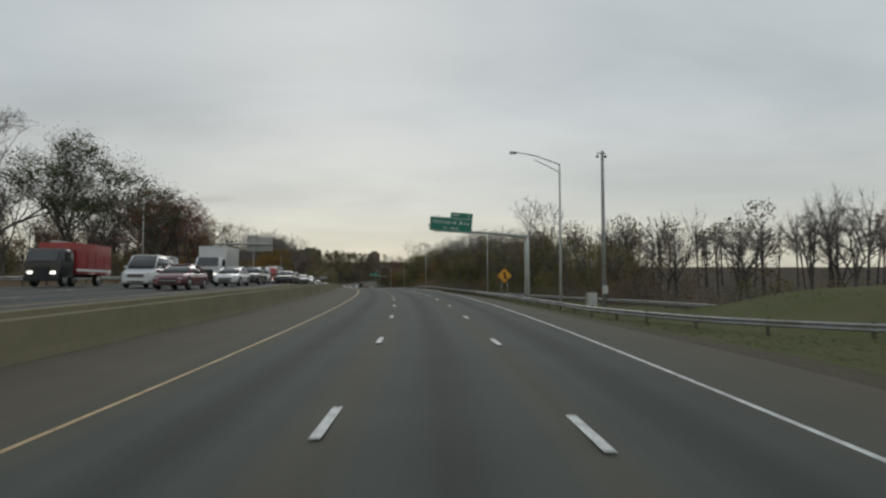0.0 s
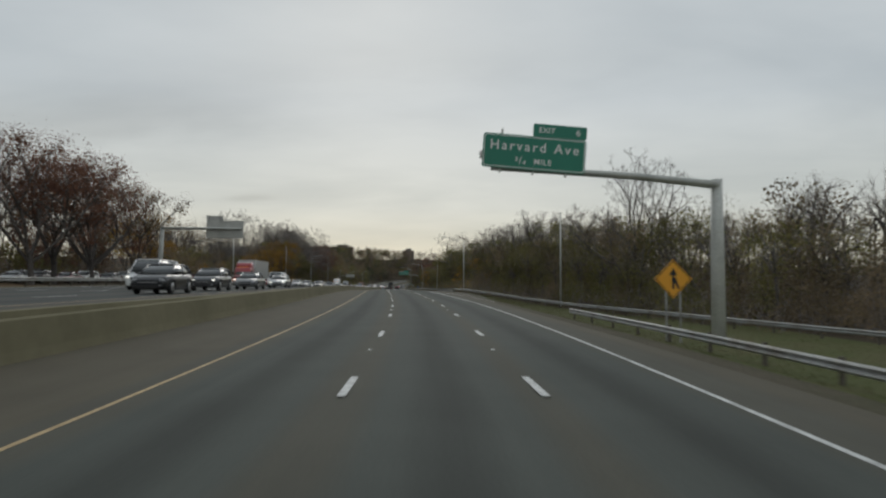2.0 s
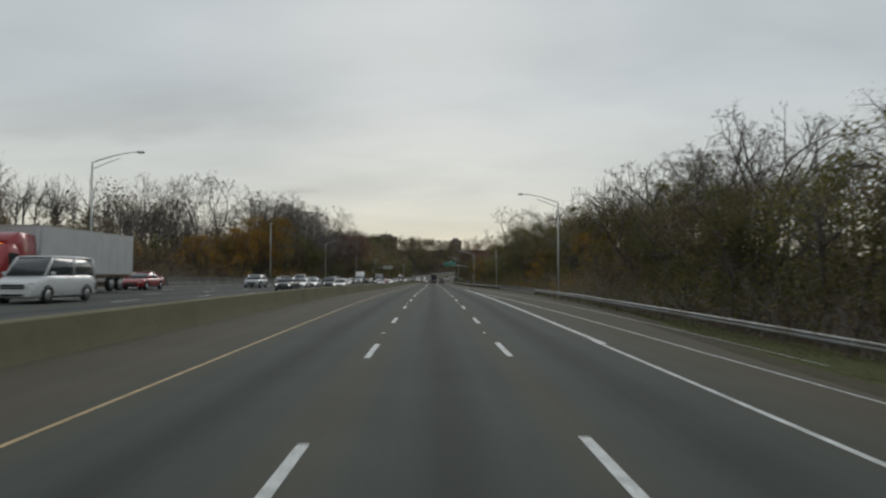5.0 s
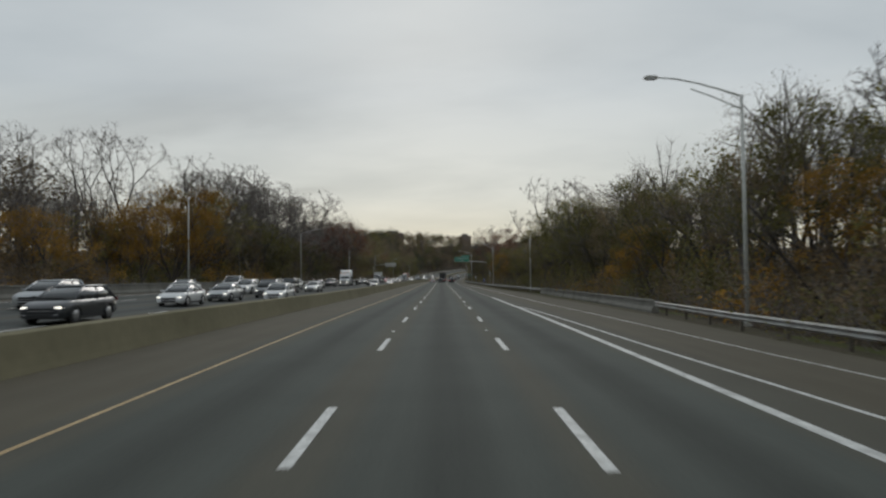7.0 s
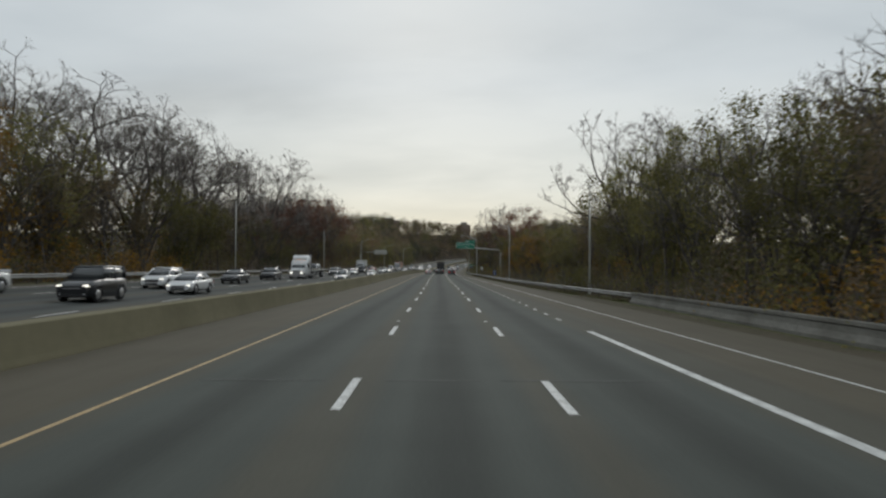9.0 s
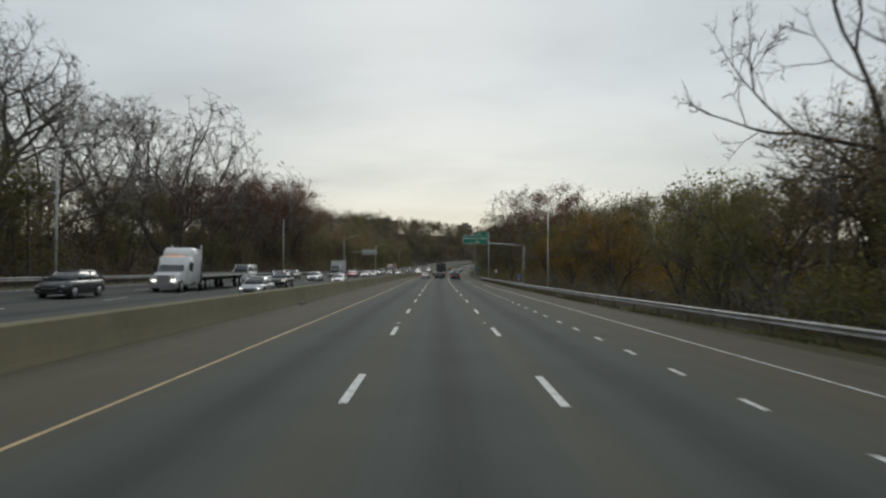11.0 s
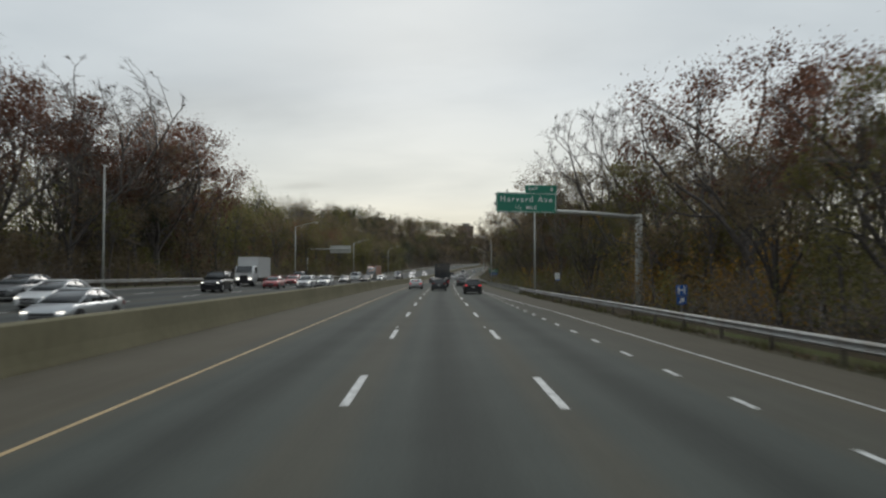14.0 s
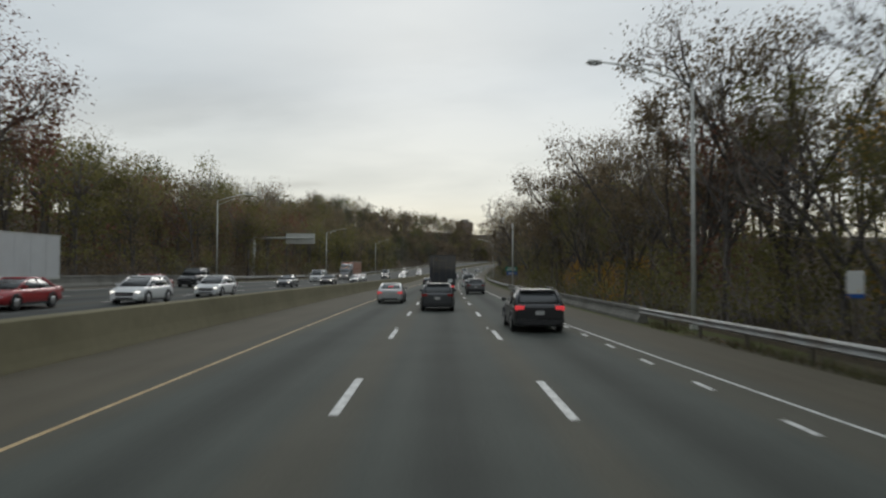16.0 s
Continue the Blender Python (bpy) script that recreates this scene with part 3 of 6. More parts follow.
def stripe(name, s0, s1, line, width, mat, parent):
    return part(name, sweep(name, s0, s1, 3, lambda s: [(line(s) - width / 2, 0.006), (line(s) + width / 2, 0.006)], mat, closed=False), parent)


stripe("yellow_edge_line", -110, 1000, lambda s: -5.58, 0.10, PAINT_Y, road)
stripe("white_edge_line", -110, 150, lambda s: 4.95, 0.12, PAINT_W, road)
stripe("white_gore_line", 150, 247, lambda s: 5.08, 0.24, PAINT_W, road)
stripe("white_ramp_line", 133, 224, lambda s: float(np.interp(s, [133, 150, 174, 183, 195, 215, 224], [9.0, 8.3, 7.12, 6.75, 6.2, 5.72, 5.3])), 0.14, PAINT_W, road)
stripe("white_ramp_edge_line", 150, 430, lambda s: float(np.interp(s, [150, 165, 179, 195, 212, 228, 242, 294, 330, 366, 384, 401, 413, 430], [12.0, 11.2, 10.2, 9.2, 8.7, 8.2, 8.15, 7.8, 7.42, 7.0, 6.7, 5.9, 5.45, 5.0])), 0.10, PAINT_W, road)
stripe("white_far_edge_line", 430, 1000, lambda s: 5.0, 0.14, PAINT_W, road)
stripe("white_opposite_edge_line", -110, 1000, lambda s: -26.7, 0.14, PAINT_W, road_opp)
stripe("yellow_opposite_edge_line", -110, 1000, lambda s: -12.1, 0.10, PAINT_Y, road_opp)

dash_me = box_mesh("dash", (0.16, 3.55, 0.006), PAINT_W)
dot_me = box_mesh("dash", (0.12, 0.92, 0.006), PAINT_W)
for i in range(-8, 75):
    s = 24.585 + 1.7 + 12.192 * i
    early = min(max((85 - s) / 30, 0.0), 1.0)
    for o, ds in ((-1.83, 0.5 * early), (1.83, 0.35 - 0.6 * early if s < 150 else -0.3)):
        part("dash", dash_me, road, m=stand(s + ds, o, 0.004))
for i in range(50):
    part("dash", dot_me, road, m=stand(251.657 + 3.658 * i, 4.96, 0.004))
for s, o0, o1 in ((235.2, -1.3, 0.6), (235.2, 1.0, 4.4), (235.2, -4.9, -2.4)):
    part("expansion_joint", box_mesh("expansion_joint", (o1 - o0, 0.10, 0.006), JOINT), road, m=stand(s, 0.5 * (o0 + o1), 0.002))
marker_me = box_mesh("pavement_marker", (0.12, 0.16, 0.016), SIGN_W, bevel=0.004)
for i in range(0, 16):
    for o in (-1.9, 1.7):
        part("pavement_marker", marker_me, road, m=stand(81.3 + 24.13 * i, o, 0.002))
for i in range(-6, 70):
    for o in (-15.8, -19.4, -23.0):
        part("dash", dash_me, road_opp, m=stand(18 + 12.192 * i, o, 0.004))

# ---------- median barrier ----------
def barrier_height(s):
    return float(np.interp(s, [-100, 60, 100, 150, 190, 230, 330, 400, 1300], [1.15, 1.15, 1.13, 1.05, 0.97, 0.90, 1.06, 1.1, 1.1]))


def barrier_profile(s):
    h = barrier_height(s)
    back = max(h - 0.02, float(crossfall(s, -10.3)) + 0.05)
    ring = [(-9.38, -0.05), (-9.40, 0.05), (-9.445, 0.18), (-9.51, 0.42), (-9.62, h - 0.03), (-9.65, h), (-9.90, h), (-9.93, back), (-10.35, back), (-10.42, -0.1)]
    return [(o, z - float(crossfall(s, o))) for o, z in ring]


barrier = new("median_barrier", sweep("median_barrier", -110, 1000, 3, barrier_profile, CONCRETE))
tagged(barrier, "long stained concrete median barrier with a sloped foot", "barrier", kind="structure")


# ---------- steel guardrails and concrete parapets ----------
post_me = box_mesh("post", (0.10, 0.14, 0.95), POST, at=(0, 0, -0.25))


def guardrail(s0, s1, line, label, top=0.72, side=1):
    g = thing("guardrail", Matrix(), label, "guardrail", group="steel guardrails")
    prof = ((0.0, 0.0), (0.05, -0.03), (0.08, -0.07), (0.05, -0.11), (0.0, -0.145), (0.0, -0.17), (0.05, -0.21), (0.08, -0.25), (0.05, -0.29), (0.0, -0.315), (-0.012, -0.315), (-0.012, 0.0))

    def ring(s):
        return [(line(s) - side * a, top + b) for a, b in prof]
    part("rail", sweep("rail", s0, s1, 2.5, ring, GALV), g)
    n = int((s1 - s0) / 3.81)
    for i in range(n + 1):
        s = s0 + 0.6 + i * 3.81
        part("post", post_me, g, m=stand(s, line(s) + side * 0.09, 0.0))
    return g


def front_rail(s):
    return float(np.interp(s, [36, 40, 46, 52, 60, 105], [18.5, 16.0, 13.0, 11.4, 10.6, 9.85]))


guardrail(36, 105, front_rail, "galvanised steel guardrail flaring away over the grass verge", top=0.62)
guardrail(70, 218, rail_line, "galvanised steel guardrail along the ramp in front of brown woods")
guardrail(272, 424, rail_line, "weathered steel guardrail in front of autumn brush")
guardrail(496, 900, rail_line, "distant steel guardrail along the outer shoulder")
guardrail(-60, 205, lambda s: -29.6, "steel guardrail along the far shoulder of the oncoming lanes", side=-1)
guardrail(268, 428, lambda s: -29.6, "steel guardrail in front of bare trees beyond oncoming traffic", side=-1)
guardrail(486, 900, lambda s: -29.6, "distant steel guardrail below the wooded slope", side=-1)


def parapet(s0, s1, line, side, h):
    g = thing("concrete_parapet", Matrix(), "pale weathered concrete bridge parapet beside the shoulder", "parapet", "concrete parapets")

    def ring(s):
        o = line(s)
        return [(o - side * 0.14, -0.2), (o - side * 0.14, 0.12), (o, 0.35), (o + side * 0.03, h - 0.20), (o + side * 0.08, h - 0.185), (o + side * 0.08, h - 0.165), (o - side * 0.01, h - 0.15), (o + side * 0.0, h - 0.02), (o + side * 0.02, h), (o + side * 0.32, h), (o + side * 0.36, -0.6)]
    n = round((s1 - s0) / 6)
    for i in range(n):
        a, b = s0 + (s1 - s0) * i / n, s0 + (s1 - s0) * (i + 1) / n
        part("panel", sweep("panel", a + 0.015, b - 0.015, (b - a - 0.03) / 3, ring, CONCRETE_P), g)


parapet(218, 272, rail_line, 1, 0.78)
parapet(424.5, 495, rail_line, 1, 0.72)
parapet(206, 267, lambda s: -29.4, -1, 0.95)
parapet(429, 485, lambda s: -29.4, -1, 0.95)

# ---------- trees ----------
def ground_at(s, o):
    return rp(s, o, terrain(np.asarray(s, float), np.asarray(o, float)))


def grow(seed, height, bole, limbs, lean, levels=5, ratio=0.77, up=0.05, leader=0.0):
    """Forking limbs of one tree, from the bole to the finest twigs. bole: clear trunk, as a share of the height; lean: degrees of the first limbs.
    Returns rows (start, end, radii) by order, and the tips with the way they point."""
    rng, fine = random.Random(seed), random.Random(seed + 500)
    rows = [[] for _ in range(levels + 4)]
    tips = []

    def run(p, d, length, r0, r1, order, segs, wob, lift, rng=rng):
        pts = [p]
        for i in range(segs):
            d = (d + Vector((rng.gauss(0, wob), rng.gauss(0, wob), rng.gauss(0, wob) + lift))).normalized()
            q = pts[-1] + d * (length / segs)
            rows[order].append((*pts[-1], *q, r0 + (r1 - r0) * i / segs, r0 + (r1 - r0) * (i + 1) / segs))
            pts.append(q)
        return pts, d

    def aside(d, angle, rng=rng):
        side = Vector((rng.gauss(0, 1), rng.gauss(0, 1), rng.gauss(0, 0.6)))
        side = (side - d * side.dot(d)).normalized()
        return (d * math.cos(radians(angle)) + side * math.sin(radians(angle))).normalized()

    def twigs(pts, d, length, order, count):
        for _ in range(count):
            k = fine.randrange(len(pts) - 1)
            p = pts[k].lerp(pts[k + 1], fine.random())
            run(p, aside(d, fine.uniform(25, 60), fine), length * fine.uniform(0.45, 1.0), 0.014, 0.0, order, 1, 0.1, 0.12, fine)

    def branch(p, d, length, r, level):
        last = level == levels
        pts, d = run(p, d, length, r, r * 0.72, level + 1, 4 if level == 0 else 3 if level < 3 else 2 if level < levels - 1 else 1, 0.11, up)
        if 2 <= level:
            twigs(pts, d, max(length * 0.7, height * 0.045), levels + 2, 2 if level < levels - 1 else 1)
        if last:
            tips.append((pts[-1], d))
            twigs(pts, d, length * 1.1, levels + 3, 6)
            return
        turn = rng.uniform(8, 22)
        one = aside(d, turn)
        branch(pts[-1], one, length * ratio * rng.uniform(0.88, 1.1), r * 0.70, level + 1)
        for _ in range(2 if rng.random() < 0.22 else 1):
            other = (d * math.cos(radians(turn + 26)) - (one - d * one.dot(d)).normalized() * math.sin(radians(turn + 26))).normalized()
            branch(pts[-1], aside(other, rng.uniform(0, 24)), length * ratio * rng.uniform(0.7, 1.02), r * 0.58, level + 1)
        if level < 3:
            branch(pts[-2], aside(d, rng.uniform(38, 62)), length * ratio ** 2 * rng.uniform(0.7, 1.0), r * 0.42, min(level + 2, levels))

    r0 = height * 0.017
    pts, d = run(Vector((0, 0, -0.4)), Vector((rng.gauss(0, 0.04), rng.gauss(0, 0.04), 1)).normalized(), height * bole, r0, r0 * 0.78, 0, 5, 0.05, 0.03)
    turn0 = rng.uniform(0, 360)
    first = height * (1 - bole) * 0.31
    for c in range(limbs):
        a = radians(turn0 + 360 * c / limbs + rng.uniform(-22, 22))
        t = radians(lean * rng.uniform(0.6, 1.25))
        nd = Vector((math.sin(t) * math.cos(a), math.sin(t) * math.sin(a), math.cos(t)))
        k = 5 if c % 2 == 0 else 4
        branch(pts[k], nd, first * rng.uniform(0.85, 1.15), r0 * 0.56, 0)
    if leader:
        branch(pts[5], aside(d, 6), first * leader, r0 * 0.62, 0)
    size = height * 0.88 / float(np.percentile([p.z for p, _ in tips], 82))
    reach = float(np.percentile([math.hypot(p.x, p.y) for p, _ in tips], 75)) * size * 1.25
    heart, dome = np.array([0, 0, height * 0.55]), np.array([reach, reach, height * 0.45])

    def rounded_in(p):
        """Draws stray limbs back into a rounded crown."""
        v = (p * size - heart) / dome
        q = np.linalg.norm(v, axis=1, keepdims=True)
        over = np.maximum(q - 0.7, 0)
        return np.where((q > 0.7) & (p[:, 2:] * size > heart[2] * 0.5), heart + v / np.maximum(q, 1e-6) * (0.7 + 0.55 * np.tanh(over / 0.75)) * dome, p * size)

    out = []
    for r in rows:
        r = np.array(r)
        if len(r):
            r[:, :3], r[:, 3:6] = rounded_in(r[:, :3]), rounded_in(r[:, 3:6])
        out.append(r)
    ends = np.array([(*p, *d) for p, d in tips])
    ends[:, :3] = rounded_in(ends[:, :3])
    return out, ends


def sliver_arrays(p0, p1, width):
    """The very finest twigs, a thin spike each."""
    d = p1 - p0
    u = np.cross(d, np.stack([d[:, 1], -d[:, 2], d[:, 0]], -1) + 0.01)
    u *= width / np.maximum(np.linalg.norm(u, axis=1, keepdims=True), 1e-6)
    return np.stack([p0 - u, p0 + u, p1], 1).reshape(-1, 3), np.arange(3 * len(p0)).reshape(-1, 3)


def leaf_tris(centres, size, rng):
    """One small leaf for each centre, turned at random."""
    n = len(centres)
    a = rng.normal(size=(n, 3))
    a /= np.linalg.norm(a, axis=1, keepdims=True)
    b = np.cross(a, rng.normal(size=(n, 3)))
    b /= np.linalg.norm(b, axis=1, keepdims=True)
    s = (size * rng.uniform(0.6, 1.35, n))[:, None]
    v = np.stack([centres - a * s * 0.45 + b * s * 0.38, centres - a * s * 0.45 - b * s * 0.38, centres + a * s * 0.6], 1).reshape(-1, 3)
    return v, np.arange(3 * n).reshape(-1, 3)


def lumps(centres, radii, rng, count=44, size=0.42, most=0.42):
    """Dense ragged clumps of foliage, larger sprays crossing one another; radii: across and up for each."""
    n = len(centres)
    r = np.repeat(np.asarray(radii, float), count, axis=0)
    d = rng.normal(size=(n * count, 3))
    d *= (rng.uniform(0.05, 1.0, (n * count, 1)) ** 0.45) / np.linalg.norm(d, axis=1, keepdims=True)
    c = np.repeat(np.asarray(centres, float), count, axis=0) + d * np.stack([r[:, 0], r[:, 0], r[:, 1]], -1)
    return leaf_tris(c, np.clip(r[:, 0] * size, 0.12, most), rng)


def shell(centres, radii, count, rng, inner=0.75, outer=1.4):
    """Points scattered through the skin of such lumps."""
    src = rng.integers(0, len(centres), count)
    d = rng.normal(size=(count, 3))
    d /= np.linalg.norm(d, axis=1, keepdims=True)
    r = np.asarray(radii, float)[src]
    return np.asarray(centres)[src] + d * np.stack([r[:, 0], r[:, 0], r[:, 1]], -1) * rng.uniform(inner, outer, (count, 1))


def tree_proto(seed, height, bole, limbs, lean, levels=5, ratio=0.77, up=0.05, leader=0.0, leaf_mat=None, leaf_size=0.12, per_tip=20, clump=0.035, mass=None):
    """A tree to be copied: trunk and limbs, twigwork, and leaves in clumps round the tips."""
    rows, tips = grow(seed, height, bole, limbs, lean, levels, ratio, up, leader)
    root = thing("tree", Matrix(), "tree", "tree")
    wood, fine = Heap(), Heap()
    for lv in range(levels + 1):
        r = rows[lv]
        (wood if lv < 4 else fine).add(tube_arrays(r[:, :3], r[:, 3:6], np.maximum(r[:, 6], 0.016), np.maximum(r[:, 7], 0.012), (9, 7, 5, 4)[lv] if lv < 4 else 3))
    part("trunk", wood.mesh("trunk", [BARK]), root)
    r = np.concatenate(rows[levels + 1:levels + 3])
    fine.add(cone_arrays(r[:, :3], r[:, 3:6], np.full(len(r), 0.014)))
    if leaf_mat is None:
        r = rows[levels + 3]
        fine.add(sliver_arrays(r[:, :3], r[:, 3:6], 0.017))
    tagged(part("twigwork", fine.mesh("twigwork", [TWIG]), root), kind="stuff")
    if leaf_mat is not None:
        rng = np.random.default_rng(seed)
        leaves = Heap()
        src = np.repeat(tips[:, :3] - tips[:, 3:] * height * 0.012, per_tip, axis=0)
        c = src + rng.normal(size=src.shape) * height * clump * [1, 1, 0.75]
        leaves.add(leaf_tris(c, leaf_size, rng), 0)
        if mass is not None:
            k = max(len(tips) // 3, 1)
            mid = tips[rng.choice(len(tips), k, replace=False), :3] - [0, 0, height * 0.03]
            rad = np.stack([rng.uniform(0.05, 0.075, k) * height] * 2, -1) * [1, 0.8]
            leaves.add(lumps(mid, rad, rng, 50, 0.28, 0.24), 1)
        tagged(part("foliage", leaves.mesh("foliage", [leaf_mat, mass or leaf_mat]), root), kind="stuff")
    return root


BARE = [tree_proto(1, 20, 0.22, 4, 34, 6, 0.75), tree_proto(2, 20, 0.26, 4, 28, 6, 0.75), tree_proto(3, 20, 0.20, 4, 40, 6, 0.75)]
WIDE = [tree_proto(5, 22, 0.15, 6, 40, 6, ratio=0.78, up=0.04)]
BARE_THIN = [tree_proto(11, 18, 0.32, 4, 24), tree_proto(12, 18, 0.38, 4, 20)]
SPARSE = [tree_proto(21, 20, 0.25, 4, 32, leaf_mat=LEAF_BROWN, leaf_size=0.10, per_tip=11, clump=0.022), tree_proto(22, 20, 0.3, 3, 28, leader=1.0, leaf_mat=LEAF_BROWN, leaf_size=0.10, per_tip=9, clump=0.022)]
RUSSET = [tree_proto(31, 18, 0.18, 4, 34, 4, leader=1.0, leaf_mat=LEAF_RED, leaf_size=0.145, per_tip=32, clump=0.042, mass=MASS[3]), tree_proto(32, 18, 0.22, 4, 28, 4, leader=1.1, leaf_mat=LEAF_RED, leaf_size=0.145, per_tip=32, clump=0.042, mass=MASS[3])]
ORANGE = [tree_proto(41, 14, 0.10, 5, 42, 4, leader=0.9, leaf_mat=LEAF_ORANGE, leaf_size=0.15, per_tip=36, clump=0.05, mass=MASS[5])]
OLIVE = [tree_proto(51, 15, 0.12, 5, 40, 4, leader=0.9, leaf_mat=LEAF_OLIVE, per_tip=33, clump=0.042, mass=MASS[2])]
BROWNY = [tree_proto(61, 17, 0.16, 4, 36, 4, leader=1.0, leaf_mat=LEAF_BROWN, leaf_size=0.14, per_tip=32, clump=0.042, mass=MASS[1])]
GREEN = [tree_proto(71, 16, 0.12, 5, 34, 4, leader=1.1, leaf_mat=LEAF_GREEN, leaf_size=0.14, per_tip=70, clump=0.045, mass=MASS[4])]
KINDS = {
    "bare": (BARE, 20, "tall bare grey deciduous tree with fine spreading twigs"), "wide": (WIDE, 22, "huge bare tree with wide arching limbs over the shoulder"), "thin": (BARE_THIN, 18, "slender bare woodland tree with upright grey branches"),
    "sparse": (SPARSE, 20, "tall thinning tree with a few last brown leaves"), "russet": (RUSSET, 18, "tree full of dull russet-red autumn leaves"),
    "orange": (ORANGE, 14, "low spreading tree with bright orange-yellow leaves"), "olive": (OLIVE, 15, "bushy tree with faded olive-yellow leaves"),
    "brown": (BROWNY, 17, "tree with a dense crown of dry brown leaves"), "green": (GREEN, 16, "dark green tree still in full leaf")}
placed = set()


def tree(kind, s, o, height, seed):
    """Stands a tree of that kind and height beside the road."""
    rng = random.Random(seed * 7 + 3)
    protos, full, label = KINDS[kind]
    ob = protos[rng.randrange(len(protos))]
    p = ground_at(s, o)
    size = height / full
    wide = rng.uniform(0.9, 1.15)
    m = pose(float(p[0]), float(p[1]), float(p[2]) - 0.1, 0, 0, rng.uniform(0, 360)) @ Matrix.Diagonal((size * wide, size * wide, size, 1))
    if ob.name in placed:
        ob = copy_thing(ob, m)
    else:
        placed.add(ob.name)
        ob.matrix_basis = m
    tagged(ob, label, "tree", "roadside trees")
    return ob


# trees that stand out along the oncoming side
LEFT = (("wide", 66, -40, 14), ("bare", 74, -39, 13.5), ("bare", 52, -37, 14), ("green", 100, -38, 17), ("bare", 97, -46, 20), ("bare", 92, -42, 17), ("thin", 112, -44, 15), ("russet", 134, -38, 15.5), ("russet", 143, -40, 17),
        ("sparse", 134, -47, 16), ("russet", 150, -38.5, 16), ("russet", 158, -42, 17.5), ("orange", 172, -40, 11), ("brown", 163, -38, 15.5), ("russet", 175, -48, 12), ("orange", 236, -35, 10), ("orange", 192, -44, 9.5), ("sparse", 201, -46, 13), ("bare", 213, -40, 14), ("sparse", 222, -45, 13.5),
        ("sparse", 190, -56, 15), ("thin", 178, -60, 15), ("bare", 166, -58, 16), ("bare", 235, -44, 19.7), ("thin", 241, -38, 16.2), ("bare", 247, -47, 20.9), ("bare", 256, -45, 19.7),
        ("orange", 262, -34, 17), ("orange", 270, -35, 14.5), ("orange", 254, -34.5, 13), ("olive", 277, -35.5, 14), ("bare", 270, -46, 22), ("thin", 283, -40, 20.9), ("bare", 291, -38, 23.2), ("bare", 300, -42, 24.4), ("wide", 306, -36.5, 24.9), ("thin", 314, -41, 23.2),
        ("bare", 322, -36, 23.2), ("olive", 318, -34.5, 12), ("sparse", 330, -42, 22), ("wide", 338, -41, 23), ("olive", 346, -34.5, 11), ("wide", 361, -36.5, 27.5), ("bare", 361, -44, 27), ("thin", 368, -38, 17), ("thin", 375, -42, 18), ("olive", 372, -34, 8), ("thin", 381, -37, 17),
        ("bare", 388, -42, 21), ("russet", 396, -37, 17.5), ("russet", 403, -40, 18.5), ("sparse", 409, -36, 20), ("bare", 415, -38, 25.5), ("russet", 419, -41, 19), ("thin", 424, -36, 19), ("russet", 441, -37, 21), ("bare", 433, -38, 22), ("sparse", 446, -38, 18), ("brown", 428, -39, 19), ("russet", 430, -36, 20))
for i, (kind, s, o, h) in enumerate(LEFT):
    tree(kind, s, o, h * (1.0 if kind in ("orange", "olive") else 1.06 if kind == "russet" else float(np.interp(s, [150, 195, 262, 282, 300, 425, 432], [1.0, 0.84, 0.88, 1.2, 1.36, 1.34, 1.05]))), 100 + i)
for i, (kind, s, o, h) in enumerate((("brown", 284, -35.5, 14), ("brown", 297, -36.5, 14), ("olive", 303, -35, 13), ("brown", 326, -37, 14), ("brown", 345, -38, 14), ("russet", 366, -36, 14), ("brown", 386, -35.5, 14))):
    tree(kind, s, o, h, 300 + i)
